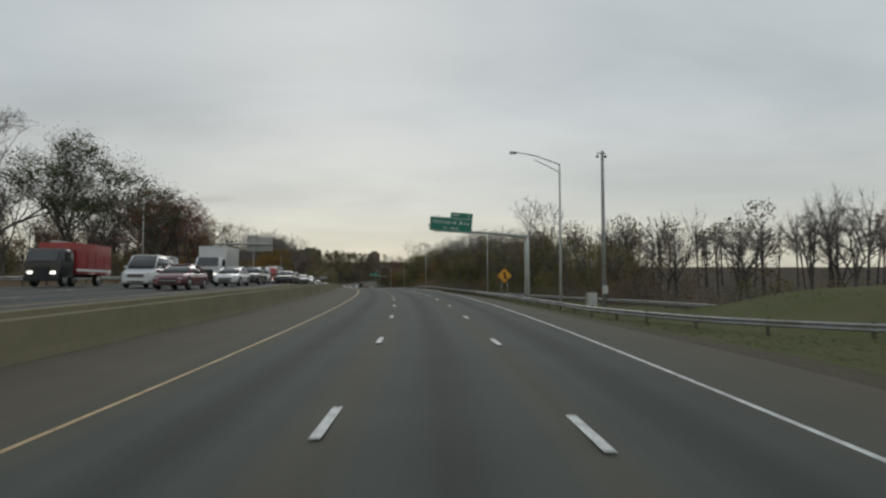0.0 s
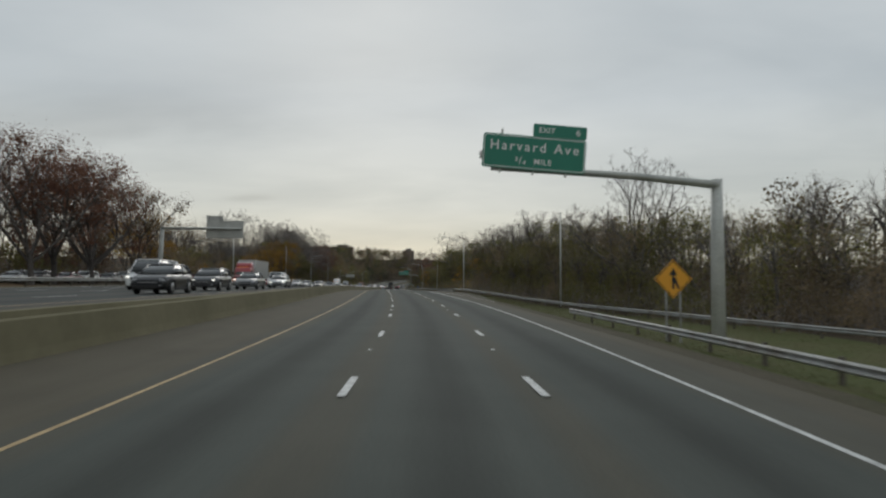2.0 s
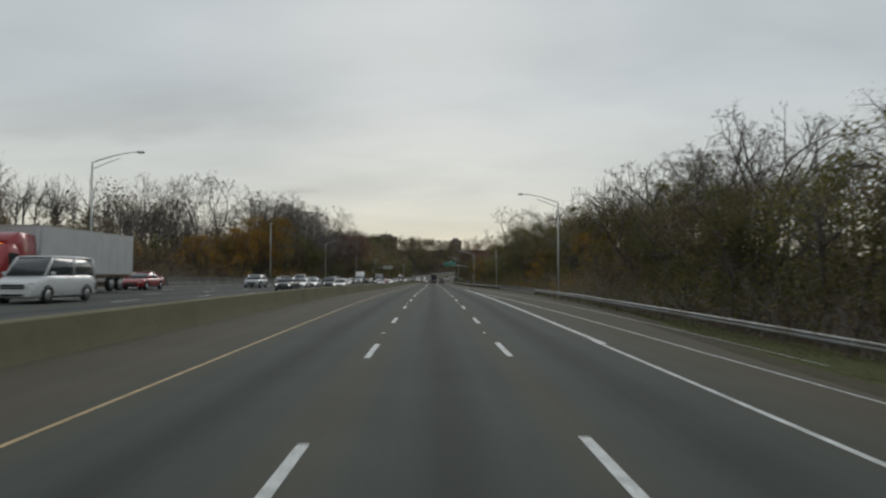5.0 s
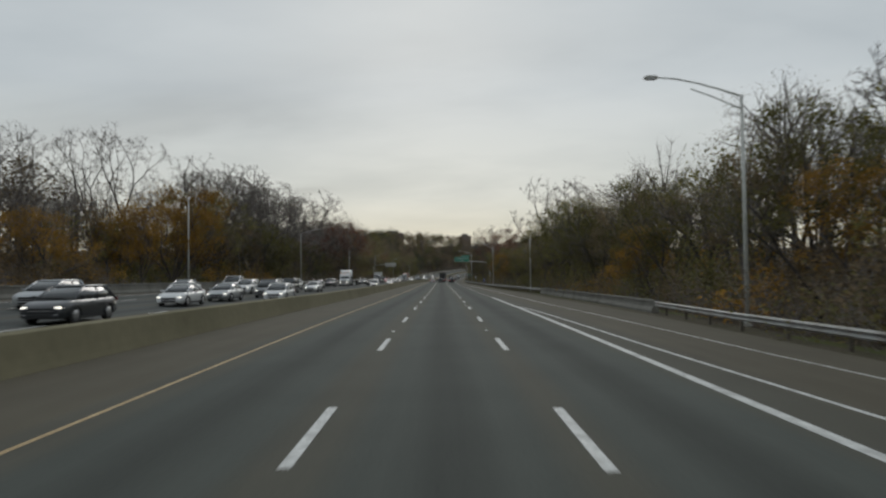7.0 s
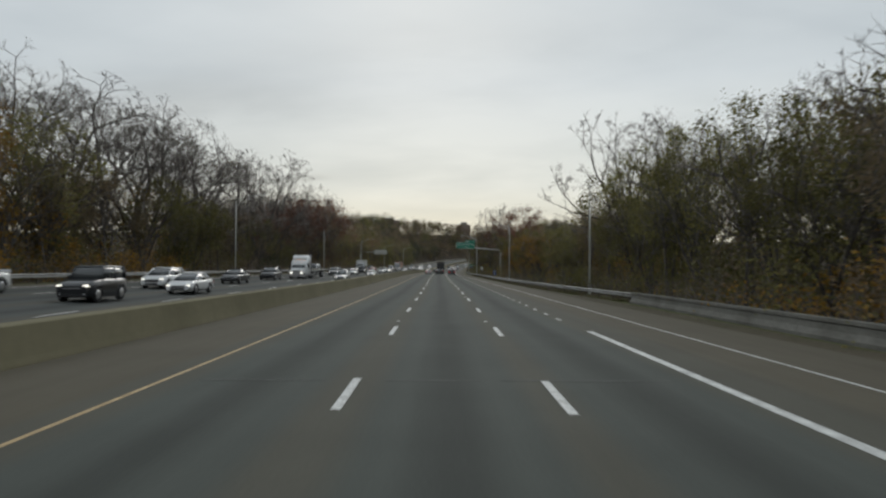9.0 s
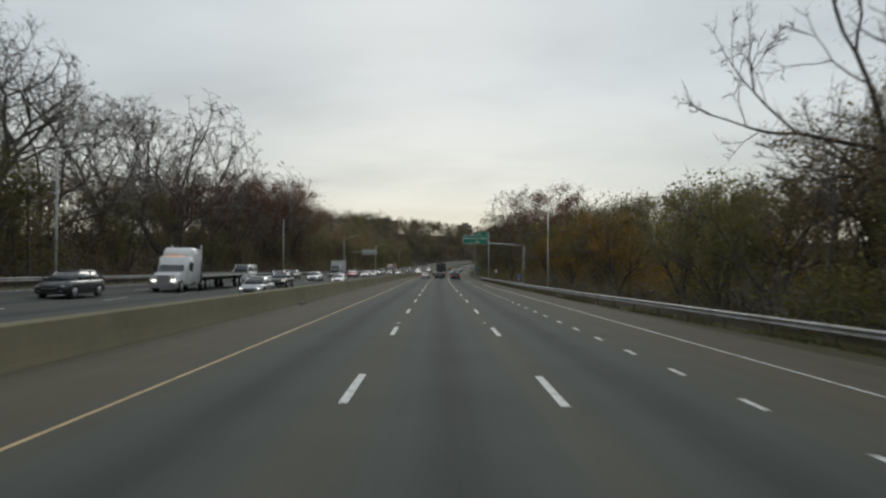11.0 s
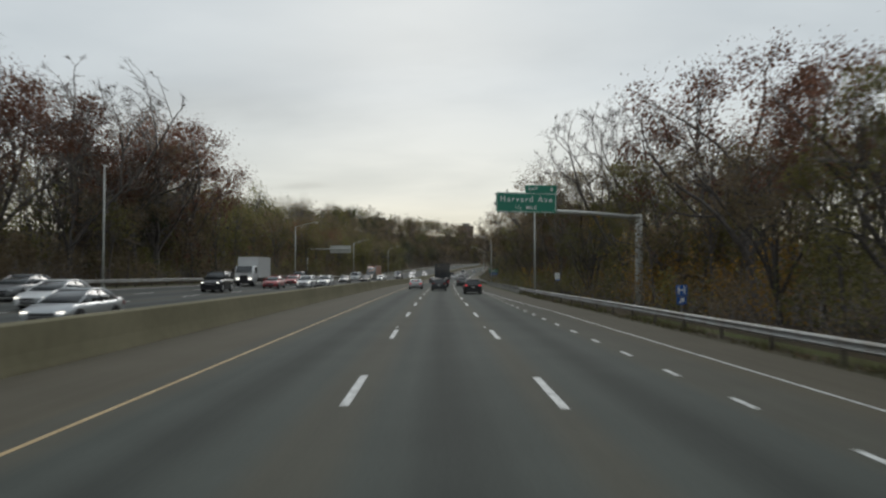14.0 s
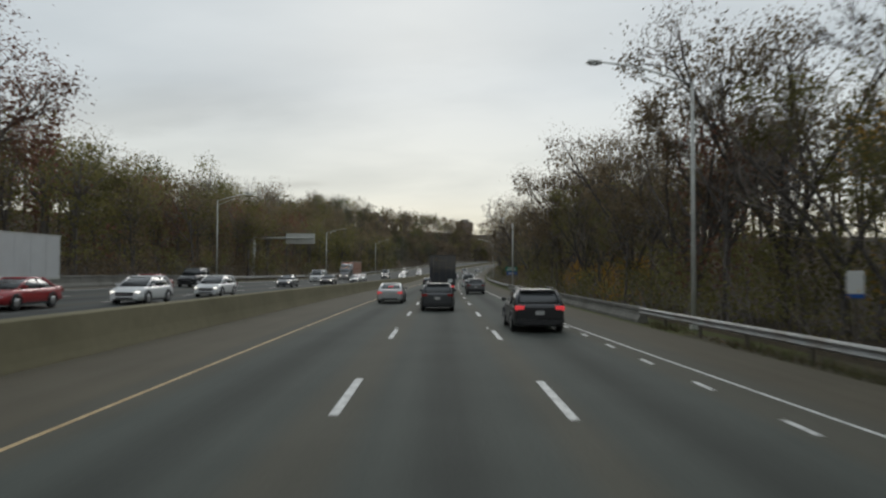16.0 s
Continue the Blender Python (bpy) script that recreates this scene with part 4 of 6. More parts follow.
RIGHT = (("bare", 58, 47, 14), ("thin", 64, 42, 13), ("bare", 70, 48, 15), ("thin", 77, 41, 13), ("bare", 84, 45, 15), ("thin", 88, 37, 13), ("bare", 95, 40, 15), ("thin", 101, 35, 13), ("bare", 108, 37, 15), ("thin", 112, 31, 13), ("sparse", 118, 36, 18), ("thin", 122, 30, 14),
         ("sparse", 129, 29, 17), ("bare", 136, 25, 20), ("thin", 141, 30, 15), ("sparse", 149, 25, 15), ("brown", 155, 31, 13), ("sparse", 160, 23, 16), ("sparse", 166, 28, 17), ("olive", 171, 20.5, 9), ("thin", 178, 24, 17), ("bare", 185, 21, 19), ("thin", 191, 26, 18), ("olive", 187, 18.5, 8),
         ("sparse", 198, 22, 20), ("orange", 204, 18.8, 9), ("thin", 207, 25, 19), ("sparse", 214, 21, 19), ("sparse", 221, 24, 19), ("sparse", 229, 21, 18), ("thin", 226, 29, 20), ("orange", 237, 19, 9), ("sparse", 243, 25, 20), ("sparse", 251, 22, 19), ("thin", 257, 26, 19), ("olive", 254, 18.5, 9.5),
         ("sparse", 264, 23, 19.5), ("sparse", 271, 25, 20), ("bare", 279, 21, 20), ("sparse", 285, 23, 21), ("olive", 280, 17.8, 9.5), ("sparse", 292, 20.5, 21), ("bare", 299, 22, 21), ("olive", 304, 16.5, 8), ("sparse", 309, 24, 16), ("olive", 312, 16.8, 8), ("olive", 319, 17, 9), ("thin", 326, 22, 13), ("orange", 333, 16.5, 10),
         ("olive", 341, 16.5, 9.5), ("olive", 347, 18, 10), ("thin", 353, 22, 13), ("orange", 358, 16.8, 10), ("olive", 364, 16, 9), ("russet", 371, 19.5, 12.5), ("brown", 377, 17, 11), ("russet", 385, 19.5, 14.5), ("sparse", 392, 21, 15), ("olive", 399, 19.5, 11), ("brown", 404, 20.5, 14), ("bare", 411, 18, 17),
         ("olive", 414, 15, 9), ("sparse", 421, 17, 17), ("brown", 428, 18, 16), ("brown", 434, 15.4, 13), ("sparse", 441, 16.5, 18), ("brown", 448, 15.4, 15), ("olive", 453, 13.8, 9), ("sparse", 459, 15.5, 18), ("brown", 467, 15.2, 16), ("brown", 475, 15.8, 17), ("brown", 484, 15.5, 17), ("sparse", 493, 14.6, 18),
         ("brown", 503, 15, 17), ("sparse", 512, 14.2, 18), ("brown", 522, 15, 17), ("sparse", 533, 14.2, 18), ("brown", 545, 14.2, 17), ("bare", 557, 13.8, 21), ("sparse", 561, 14.5, 20), ("brown", 574, 14.2, 16), ("brown", 590, 14.5, 16), ("sparse", 606, 14.2, 17))
for i, (kind, s, o, h) in enumerate(RIGHT):
    tree(kind, s, o, h * float(np.interp(s, [95, 108, 140, 150, 215, 245, 262, 300, 310, 436, 480, 500], [1.0, 0.88, 0.9, 1.1, 1.08, 0.96, 1.0, 1.0, 1.0, 1.26, 1.18, 1.02])), 400 + i)

for i, (kind, s, o, h) in enumerate((("brown", 120, 34, 11), ("olive", 134, 30, 11), ("brown", 146, 27, 12), ("olive", 158, 24, 12), ("brown", 174, 21.5, 12), ("olive", 183, 20, 11), ("brown", 195, 20, 12), ("olive", 210, 19, 12), ("brown", 219, 20, 13), ("olive", 233, 19.5, 12),
                                     ("brown", 247, 20, 14), ("olive", 261, 19.5, 13), ("olive", 274, 20, 14), ("olive", 289, 19.5, 14), ("brown", 301, 20, 14), ("brown", 316, 22, 10))):
    tree(kind, s, o, h, 600 + i)


# ---------- deeper woods, too many to count ----------
WOOD_MATS = [BARK, TWIG, LEAF_BROWN, LEAF_OLIVE, LEAF_RED, LEAF_GREEN, LEAF_ORANGE] + [MASS[k] for k in (1, 2, 3, 4, 5)]


def woods(name, spots, label, seed, leaves=300, size=0.3, cores=9, broad=1.0, lump=(40, 0.32, 0.45)):
    """Many plain trees in one mesh: trunk, limbs, and a rounded ragged crown. spots: s, o, height, look (0 bare, else a leaf tint)."""
    rng = np.random.default_rng(seed)
    heap = Heap()
    for s, o, h, k in spots:
        p = ground_at(s, o)
        wide, tall = h * rng.uniform(0.19, 0.27) * broad, h * rng.uniform(0.30, 0.38) * min(broad, 1.25)
        heart = p + np.array([rng.normal() * 0.5, rng.normal() * 0.5, h - tall])
        heap.add(tube_arrays([p - [0, 0, 0.4]], [heart], np.array([h * 0.013]), np.array([h * 0.007]), 5), 0)
        m = 12
        d = rng.normal(size=(m, 3)) * [1, 1, 0.6] + [0, 0, 0.55]
        d /= np.linalg.norm(d, axis=1, keepdims=True)
        a = p + (heart - p) * rng.uniform(0.55, 1.0, (m, 1))
        b = heart + d * [wide, wide, tall] * rng.uniform(0.7, 0.95, (m, 1))
        heap.add(cone_arrays(a, b, np.full(m, h * 0.006)), 0)
        q = 170 if k == 0 else 36
        src, u = rng.integers(0, m, q), rng.uniform(0.35, 1.0, (q, 1))
        c0 = a[src] * (1 - u) + b[src] * u
        out = c0 - heart + rng.normal(size=(q, 3)) * wide * 0.55 + [0, 0, wide * 0.5]
        c1 = c0 + out / np.linalg.norm(out, axis=1, keepdims=True) * (h * rng.uniform(0.06, 0.13, (q, 1)))
        heap.add(cone_arrays(c0, c1, np.full(q, 0.026)), 1)
        if k:
            d = rng.normal(size=(cores, 3)) + [0, 0, 0.35]
            d *= rng.uniform(0.45, 0.72, (cores, 1)) / np.linalg.norm(d, axis=1, keepdims=True)
            mid = heart + d * [wide, wide, tall]
            mid[:2] = p + rng.normal(size=(2, 3)) * [wide * 0.6, wide * 0.6, 0] + [0, 0, h * 0.22]
            rad = np.stack([rng.uniform(0.42, 0.58, cores) * wide] * 2, -1)
            heap.add(lumps(mid, rad, rng, *lump), 6 + k)
            heap.add(leaf_tris(shell(mid, rad, leaves, rng, 0.8, 1.3), size, rng), 1 + k)
    return tagged(new(name, heap.mesh(name, WOOD_MATS)), label, "woods", kind="stuff")


rs = random.Random(5)


def strew(s0, s1, o0, o1, count, h0, h1, kinds):
    return [(rs.uniform(s0, s1), rs.uniform(o0, o1), rs.uniform(h0, h1), rs.choice(kinds)) for _ in range(count)]


woods("hillside_woods", strew(438, 560, -33.5, -58, 95, 12, 17, (1, 2, 2, 2, 1, 3)), "brown and olive autumn trees on the near slope", 81, leaves=650, size=0.20, cores=12, broad=1.2, lump=(36, 0.3, 0.42))
woods("upper_hillside_woods", strew(560, 680, -33.5, -60, 90, 13, 18, (1, 2, 2, 2, 1)) + strew(440, 760, -56, -110, 100, 15, 20, (1, 1, 2, 4, 0))
      + strew(680, 900, -34, -70, 80, 13, 18, (1, 2, 1, 4)), "wooded hillside of brown and olive autumn trees", 85, leaves=240, size=0.3, cores=12, broad=1.35, lump=(24, 0.3, 0.55))
woods("distant_woods", strew(740, 1000, -150, -32, 110, 14, 19, (1, 2, 1, 1, 2)) + strew(760, 1000, 12, 90, 90, 14, 18, (1, 2, 1, 1)) + strew(960, 1120, -70, 70, 170, 15, 20, (1, 2, 1)) + strew(900, 1180, -320, 220, 80, 14, 19, (1, 2, 1)),
      "distant brown woods closing the end of the valley", 82, leaves=70, size=0.45, cores=12, broad=1.5, lump=(13, 0.4, 1.0))
woods("right_woods", strew(70, 205, 36, 70, 75, 10, 15, (0, 0, 0, 0, 1)) + strew(200, 305, 26, 60, 50, 13, 18, (0, 0, 1, 2)) + strew(305, 385, 26, 60, 50, 6, 9, (0, 1, 1, 2)) + strew(385, 430, 22, 60, 30, 12, 15, (0, 1, 1, 2))
      + strew(430, 700, 20, 60, 110, 14, 18, (1, 2, 2, 1)) + strew(620, 900, 13, 60, 90, 14, 18, (1, 0, 2, 1)), "deep brown woods behind the roadside trees", 83, leaves=130, size=0.26, cores=6)
woods("left_woods", strew(20, 240, -52, -100, 110, 10, 14, (0, 0, 0, 1, 1, 3)) + strew(240, 322, -44, -85, 55, 13, 18, (0, 1, 1, 0)) + strew(322, 398, -50, -85, 36, 6, 9, (0, 1, 0)) + strew(398, 440, -44, -85, 30, 13, 18, (0, 1, 1, 0)), "bare and brown woods behind the oncoming lanes", 84, leaves=160, size=0.26, cores=6, broad=1.2, lump=(26, 0.34, 0.45))
woods("left_understorey", strew(112, 182, -45, -58, 34, 5, 8, (1, 3, 1, 1)) + strew(180, 245, -36, -46, 30, 6, 9, (1, 2, 1)) + strew(245, 276, -37, -46, 22, 8, 11, (2, 5, 1)) + strew(276, 330, -33, -43, 30, 8, 13, (2, 1, 2, 5, 2)) + strew(330, 392, -33, -42, 28, 5, 8, (1, 2, 1)) + strew(392, 448, -33, -44, 34, 8, 13, (1, 2, 1, 4, 1)), "rounded olive and brown young trees under bare ones", 86, leaves=480, size=0.16, cores=9, broad=1.25, lump=(36, 0.24, 0.32))


def beside(s0, s1, near, deep, count, h0, h1, kinds):
    """Spots behind the outer guardrail."""
    return [(s, rail_line(s) + rs.uniform(near, deep), h, k) for s, _, h, k in strew(s0, s1, 0, 1, count, h0, h1, kinds)]


woods("right_understorey", beside(106, 205, 4, 13, 48, 7, 11, (1, 2, 1, 2, 2)) + beside(205, 300, 4.5, 12, 46, 8, 13, (2, 1, 2, 2, 1)) + beside(300, 424, 6, 14, 58, 7, 11, (2, 2, 5, 2, 1)) + beside(424, 560, 4, 12, 44, 9, 14, (2, 1, 2, 1, 3)),
      "rounded olive and brown young trees behind the guardrail", 87, leaves=650, size=0.13, cores=9, broad=1.25, lump=(46, 0.2, 0.24))


# ---------- undergrowth ----------
def undergrowth(name, spots, label, seed, leaf=0.19):
    """Thickets of stems and leaves; spots: s, o, height, width, tint."""
    rng = np.random.default_rng(seed)
    heap = Heap()
    for s, o, h, w, k in spots:
        p = ground_at(s, o)
        m = 8
        base = p + np.stack([rng.normal(size=m) * w * 0.25, rng.normal(size=m) * w * 0.25, np.zeros(m) - 0.1], -1)
        tip = base + np.stack([rng.normal(size=m) * w * 0.45, rng.normal(size=m) * w * 0.45, h * rng.uniform(0.55, 1.05, m)], -1)
        heap.add(cone_arrays(base, tip, np.full(m, 0.02)), 1)
        q = 30
        src, u = rng.integers(0, m, q), rng.uniform(0.3, 1.0, q)[:, None]
        c0 = base[src] * (1 - u) + tip[src] * u
        heap.add(cone_arrays(c0, c0 + rng.normal(size=(q, 3)) * [0.5, 0.5, 0.35] + [0, 0, 0.35], np.full(q, 0.011)), 1)
        if h > 3.2:
            mid = p + np.array([[rng.normal() * w * 0.15, rng.normal() * w * 0.15, h * 0.28], [rng.normal() * w * 0.2, rng.normal() * w * 0.2, h * 0.62]])
            rad = np.array([[w * 0.40, h * 0.27], [w * 0.30, h * 0.24]]) * rng.uniform(0.85, 1.15, (2, 1))
            heap.add(lumps(mid, rad, rng, *((95, 0.24, 0.24) if s < 450 and o > 0 else (60, 0.4, 0.36))), 6 + k)
            q = int(60 + 10 * h)
            heap.add(leaf_tris(shell(mid, rad, q, rng, 0.85, 1.45), leaf, rng), k + 1)
        q = int(150 if h <= 3.2 else 20 + 6 * h)
        src, u = rng.integers(0, m, q), rng.uniform(0.05, 1.05, q)[:, None]
        c = base[src] * (1 - u) + tip[src] * u + rng.normal(size=(q, 3)) * [w * 0.2, w * 0.2, h * 0.05]
        c[:, 2] = np.maximum(c[:, 2], p[2] + 0.1)
        heap.add(leaf_tris(c, leaf * (0.72 if h <= 3.2 else 1.0), rng), k + 1)
    return tagged(new(name, heap.mesh(name, WOOD_MATS)), label, "undergrowth", kind="stuff")


def thicket(s0, s1, line, sign, heights, step, tints):
    """Rows of bushes behind a line, the far rows taller."""
    out = []
    for r, (h0, h1) in enumerate(heights):
        s = s0
        tint = tints[0]
        while s < s1:
            if rs.random() < 0.3:
                tint = rs.choice(tints)
            out.append((s, line(s) + sign * (1.9 + 2.7 * r + rs.uniform(-0.9, 0.9)), rs.uniform(h0, h1), rs.uniform(2.4, 3.8), tint))
            s += step * rs.uniform(0.7, 1.4) * (1 + 0.15 * r)
    return out


# tints: 1 brown, 2 olive, 3 russet, 4 green, 5 orange
HIGH = ((7.0, 10.0), (8.0, 11.5))
RISING = ((1.6, 3.4), (3.0, 5.5), (4.5, 7.0), (5.5, 8.5), (6.0, 9.5))
undergrowth("right_undergrowth", thicket(72, 104, lambda s: rail_line(s) + 3.0, 1, ((1.0, 2.2), (1.8, 3.2), (2.2, 4.0)), 2.3, (1, 2, 1, 1)) + thicket(104, 205, rail_line, 1, RISING[:4], 2.1, (1, 2, 1, 2)) + thicket(108, 205, lambda s: rail_line(s) + 12, 1, HIGH, 2.8, (1, 2, 1, 2)) + thicket(205, 300, lambda s: rail_line(s) + 1.2, 1, RISING[:3], 2.0, (1, 2, 2, 2, 5)) + thicket(300, 424, lambda s: rail_line(s) + 4.0, 1, RISING[:3], 2.2, (2, 2, 5, 2, 1, 2))
            + thicket(424, 560, lambda s: rail_line(s) + 1.2, 1, RISING[:3], 2.7, (2, 2, 1, 2, 5, 1)) + thicket(560, 700, rail_line, 1, RISING[:3], 4.4, (1, 2, 1, 4)), "tangled olive and brown undergrowth behind the guardrail", 91)
undergrowth("left_undergrowth", thicket(180, 240, lambda s: -30.8, -1, RISING[:4], 2.4, (1, 2, 1, 1, 5)) + thicket(240, 330, lambda s: -30.8, -1, RISING[:3], 2.4, (1, 2, 5, 2, 5, 2)) + thicket(330, 450, lambda s: -30.8, -1, RISING[:4], 2.4, (1, 2, 4, 1, 1)) + thicket(395, 450, lambda s: -45, -1, HIGH[:1], 2.8, (1, 1, 2)) + thicket(450, 720, lambda s: -30.8, -1, RISING[:2], 3.6, (1, 2, 2, 1))
            + thicket(20, 180, lambda s: -44, -1, ((2, 3.5), (3, 5), (4, 6)), 3.0, (1, 1, 2)), "brown and olive undergrowth beyond the oncoming lanes", 92)


def grass_tufts():
    """Blades on the mown verge, thickest by the rails."""
    rng = np.random.default_rng(17)
    n = 26000
    s = rng.uniform(18, 190, n)
    lo = np.vectorize(paved_edge)(s) + 1.6
    hi = np.minimum(np.vectorize(rail_line)(s) + 1.0, 24)
    o = lo + (hi - lo) * rng.uniform(0, 1, n) ** 1.2
    p = ground_at(s, o)
    d = rng.normal(size=(n, 3)) * [0.07, 0.07, 0.0] + np.stack([np.zeros(n), np.zeros(n), rng.uniform(0.03, 0.10, n)], -1)
    heap = Heap()
    dry = rng.random(n) < 0.3 + 0.12 * np.sin(s * 0.21 + o * 0.6)
    for k, sel in ((0, ~dry), (1, dry)):
        heap.add(cone_arrays(p[sel] - [0, 0, 0.02], p[sel] + d[sel], np.full(sel.sum(), 0.02)), k)
    tagged(new("verge_grass", heap.mesh("verge_grass", [GRASS_BLADE, STRAW])), "short green and straw-coloured grass on the verge", "grass", kind="stuff")



def rail_weeds():
    """Dry weeds and blown leaves under the ramp's guardrail."""
    rng = np.random.default_rng(23)
    n = 9000
    s = rng.uniform(274, 424, n)
    o = np.vectorize(rail_line)(s) + rng.normal(size=n) * 0.28 + 0.15
    p = ground_at(s, o)
    heap = Heap()
    d = rng.normal(size=(n, 3)) * [0.10, 0.10, 0.0] + np.stack([np.zeros(n), np.zeros(n), rng.uniform(0.08, 0.42, n)], -1)
    clump = np.sin(s * 0.9) + np.sin(s * 0.37 + 1.0) + rng.normal(size=n) * 0.6 > -0.2
    for k in (0, 1):
        sel = clump & (rng.random(n) < 0.5)
        heap.add(cone_arrays(p[sel] - [0, 0, 0.02], p[sel] + d[sel], np.full(sel.sum(), 0.022)), k)
    heap.add(leaf_tris(p[:2500] + [0, 0, 0.05], 0.09, rng), 2)
    tagged(new("rail_weeds", heap.mesh("rail_weeds", [STRAW, GRASS_BLADE, LEAF_BROWN])), "dry weeds and brown leaves under the guardrail", "weeds", kind="stuff")


grass_tufts()
rail_weeds()

# ---------- lamp posts, gantries and signs ----------
def lamp_post(s, o, height, arm, label, side=-1, base=0.0):
    """side: the way the arm reaches, -1 towards smaller o. base: height of the foot above the surface rule."""
    p = rp(s, o, base)
    g = thing("street_lamp", pose(*map(float, p), 0, 0, heading(s)), label, "street lamp", "motorway lamp posts")
    part("base_plate", box_mesh("base_plate", (0.34, 0.34, 0.5), STEEL, at=(0, 0, -0.3), bevel=0.03, taper=0.8), g)
    part("pole", pole_mesh("pole", [(0, 0, -0.2), (0, 0, height * 0.5), (0, 0, height)], (0.115, 0.095, 0.07), STEEL), g)
    if arm:
        pts = [(side * arm * t, 0, height - 0.05 + 0.95 * math.sin(t * 1.45)) for t in (0, 0.25, 0.5, 0.75, 1)]
        part("arm", pole_mesh("arm", pts, (0.05, 0.047, 0.043, 0.04, 0.035), STEEL, 6), g)
        low = [(side * arm * t, 0, height - 0.65 + 1.5 * t * (1.25 - 0.25 * t)) for t in (0, 0.3, 0.6)]
        part("brace", pole_mesh("brace", low, (0.035, 0.035, 0.03), STEEL, 6), g)
        hx = side * (arm + 0.25)
        part("lantern", box_mesh("lantern", (0.75, 0.30, 0.16), ALU, at=(hx, 0, height + 0.82), bevel=0.05, taper=0.75), g)
        part("lens", box_mesh("lens", (0.42, 0.22, 0.06), LAMP_OFF, at=(hx, 0, height + 0.775), bevel=0.015), g)
    else:
        part("lantern", box_mesh("lantern", (0.30, 0.62, 0.16), ALU, at=(0, 0.15, height - 0.02), bevel=0.05, taper=0.8), g)
    return g


ARM_LABEL = "tall grey steel lamp post with a trussed arm over the road"
lamp_post(70.3, 11.4, 11.9, 3.5, ARM_LABEL, base=-0.25)
lamp_post(143.6, 18.7, 11.3, 0, "plain pale grey lamp post behind the guardrail")
lamp_post(207.3, 14.2, 10.8, 4.0, ARM_LABEL)
lamp_post(290, 14.7, 10.6, 0, "plain grey lamp post in front of autumn trees")
lamp_post(355.9, 13.6, 10.4, 4.0, ARM_LABEL)
lamp_post(421.4, 10.7, 10.6, 4.0, ARM_LABEL)
lamp_post(500, 10.3, 10.4, 3.6, ARM_LABEL)
lamp_post(580, 10.6, 10.4, 3.6, ARM_LABEL)
OPP_LABEL = "grey lamp post with a curved arm beside the oncoming lanes"
for s, o, a in ((109, -33.2, 4.0), (190, -30.1, 4.0), (257.5, -30.2, 0), (324, -30.2, 3.6), (405, -30.6, 0), (485, -31.0, 4.2), (561, -31.0, 4.2), (640, -31.0, 4.2)):
    lamp_post(s, o, 11.0, a, OPP_LABEL if a else "plain grey lamp post beside the oncoming lanes", side=1)


def camera_mast():
    p = rp(72.4, 15.6, 0)
    g = thing("camera_mast", pose(*map(float, p), 0, 0, heading(72)), "tall galvanised mast with traffic cameras at its top", "camera mast")
    part("mast", pole_mesh("mast", [(0, 0, -0.3), (0, 0, 6), (0, 0, 13.6)], (0.19, 0.16, 0.12), GALV, 12), g)
    part("bracket", box_mesh("bracket", (0.75, 0.10, 0.10), STEEL, at=(-0.1, 0, 13.35), bevel=0.02), g)
    for x in (-0.45, 0.25):
        part("traffic_camera", box_mesh("traffic_camera", (0.20, 0.42, 0.20), ALU, at=(x, -0.05, 13.02), bevel=0.05), g)
    part("mast_box", box_mesh("mast_box", (0.42, 0.30, 0.7), ALU, at=(0, -0.28, 1.6), bevel=0.03), g)


camera_mast()


def roadside_cabinet():
    p = rp(75.9, 15.6, 0)
    g = thing("control_cabinet", pose(*map(float, p), 0, 0, heading(76)), "pale grey metal control cabinet standing on the grass", "control cabinet")
    part("body", box_mesh("body", (0.85, 0.6, 1.5), ALU, at=(0, 0, 0.12), bevel=0.03), g)
    part("door", box_mesh("door", (0.72, 0.03, 1.3), STEEL, at=(0, -0.315, 0.22), bevel=0.008), g)
    part("plinth", box_mesh("plinth", (0.95, 0.7, 0.4), CONCRETE_P, at=(0, 0, -0.25), bevel=0.02), g)


roadside_cabinet()


def bars(parent, rows, mat, y=-0.012):
    """Writing too small to read, as plain bars: x, z, width, height."""
    for x, z, w, h in rows:
        part("lettering_bar", box_mesh("lettering_bar", (w, 0.008, h), mat, at=(x, y, z - h / 2)), parent)


def lettering(parent, body, size, x, z, mat=None, spacing=1.08):
    """Raised letters on a sign's face, each one a part."""
    bm = bmesh.new()
    bm.from_mesh(text_mesh(body, size, mat or SIGN_W, spacing))
    left = set(bm.verts)
    while left:
        stack = [left.pop()]
        letter = set(stack)
        while stack:
            for e in stack.pop().link_edges:
                for v in e.verts:
                    if v in left:
                        left.discard(v)
                        letter.add(v)
                        stack.append(v)
        order = {v: i for i, v in enumerate(letter)}
        faces = {f for v in letter for f in v.link_faces}
        part("letter", mesh_of("letter", [v.co for v in order], [[order[v] for v in f.verts] for f in faces], mat or SIGN_W), parent, m=pose(x, -0.012, z, 90, 0, 0))
    bm.free()


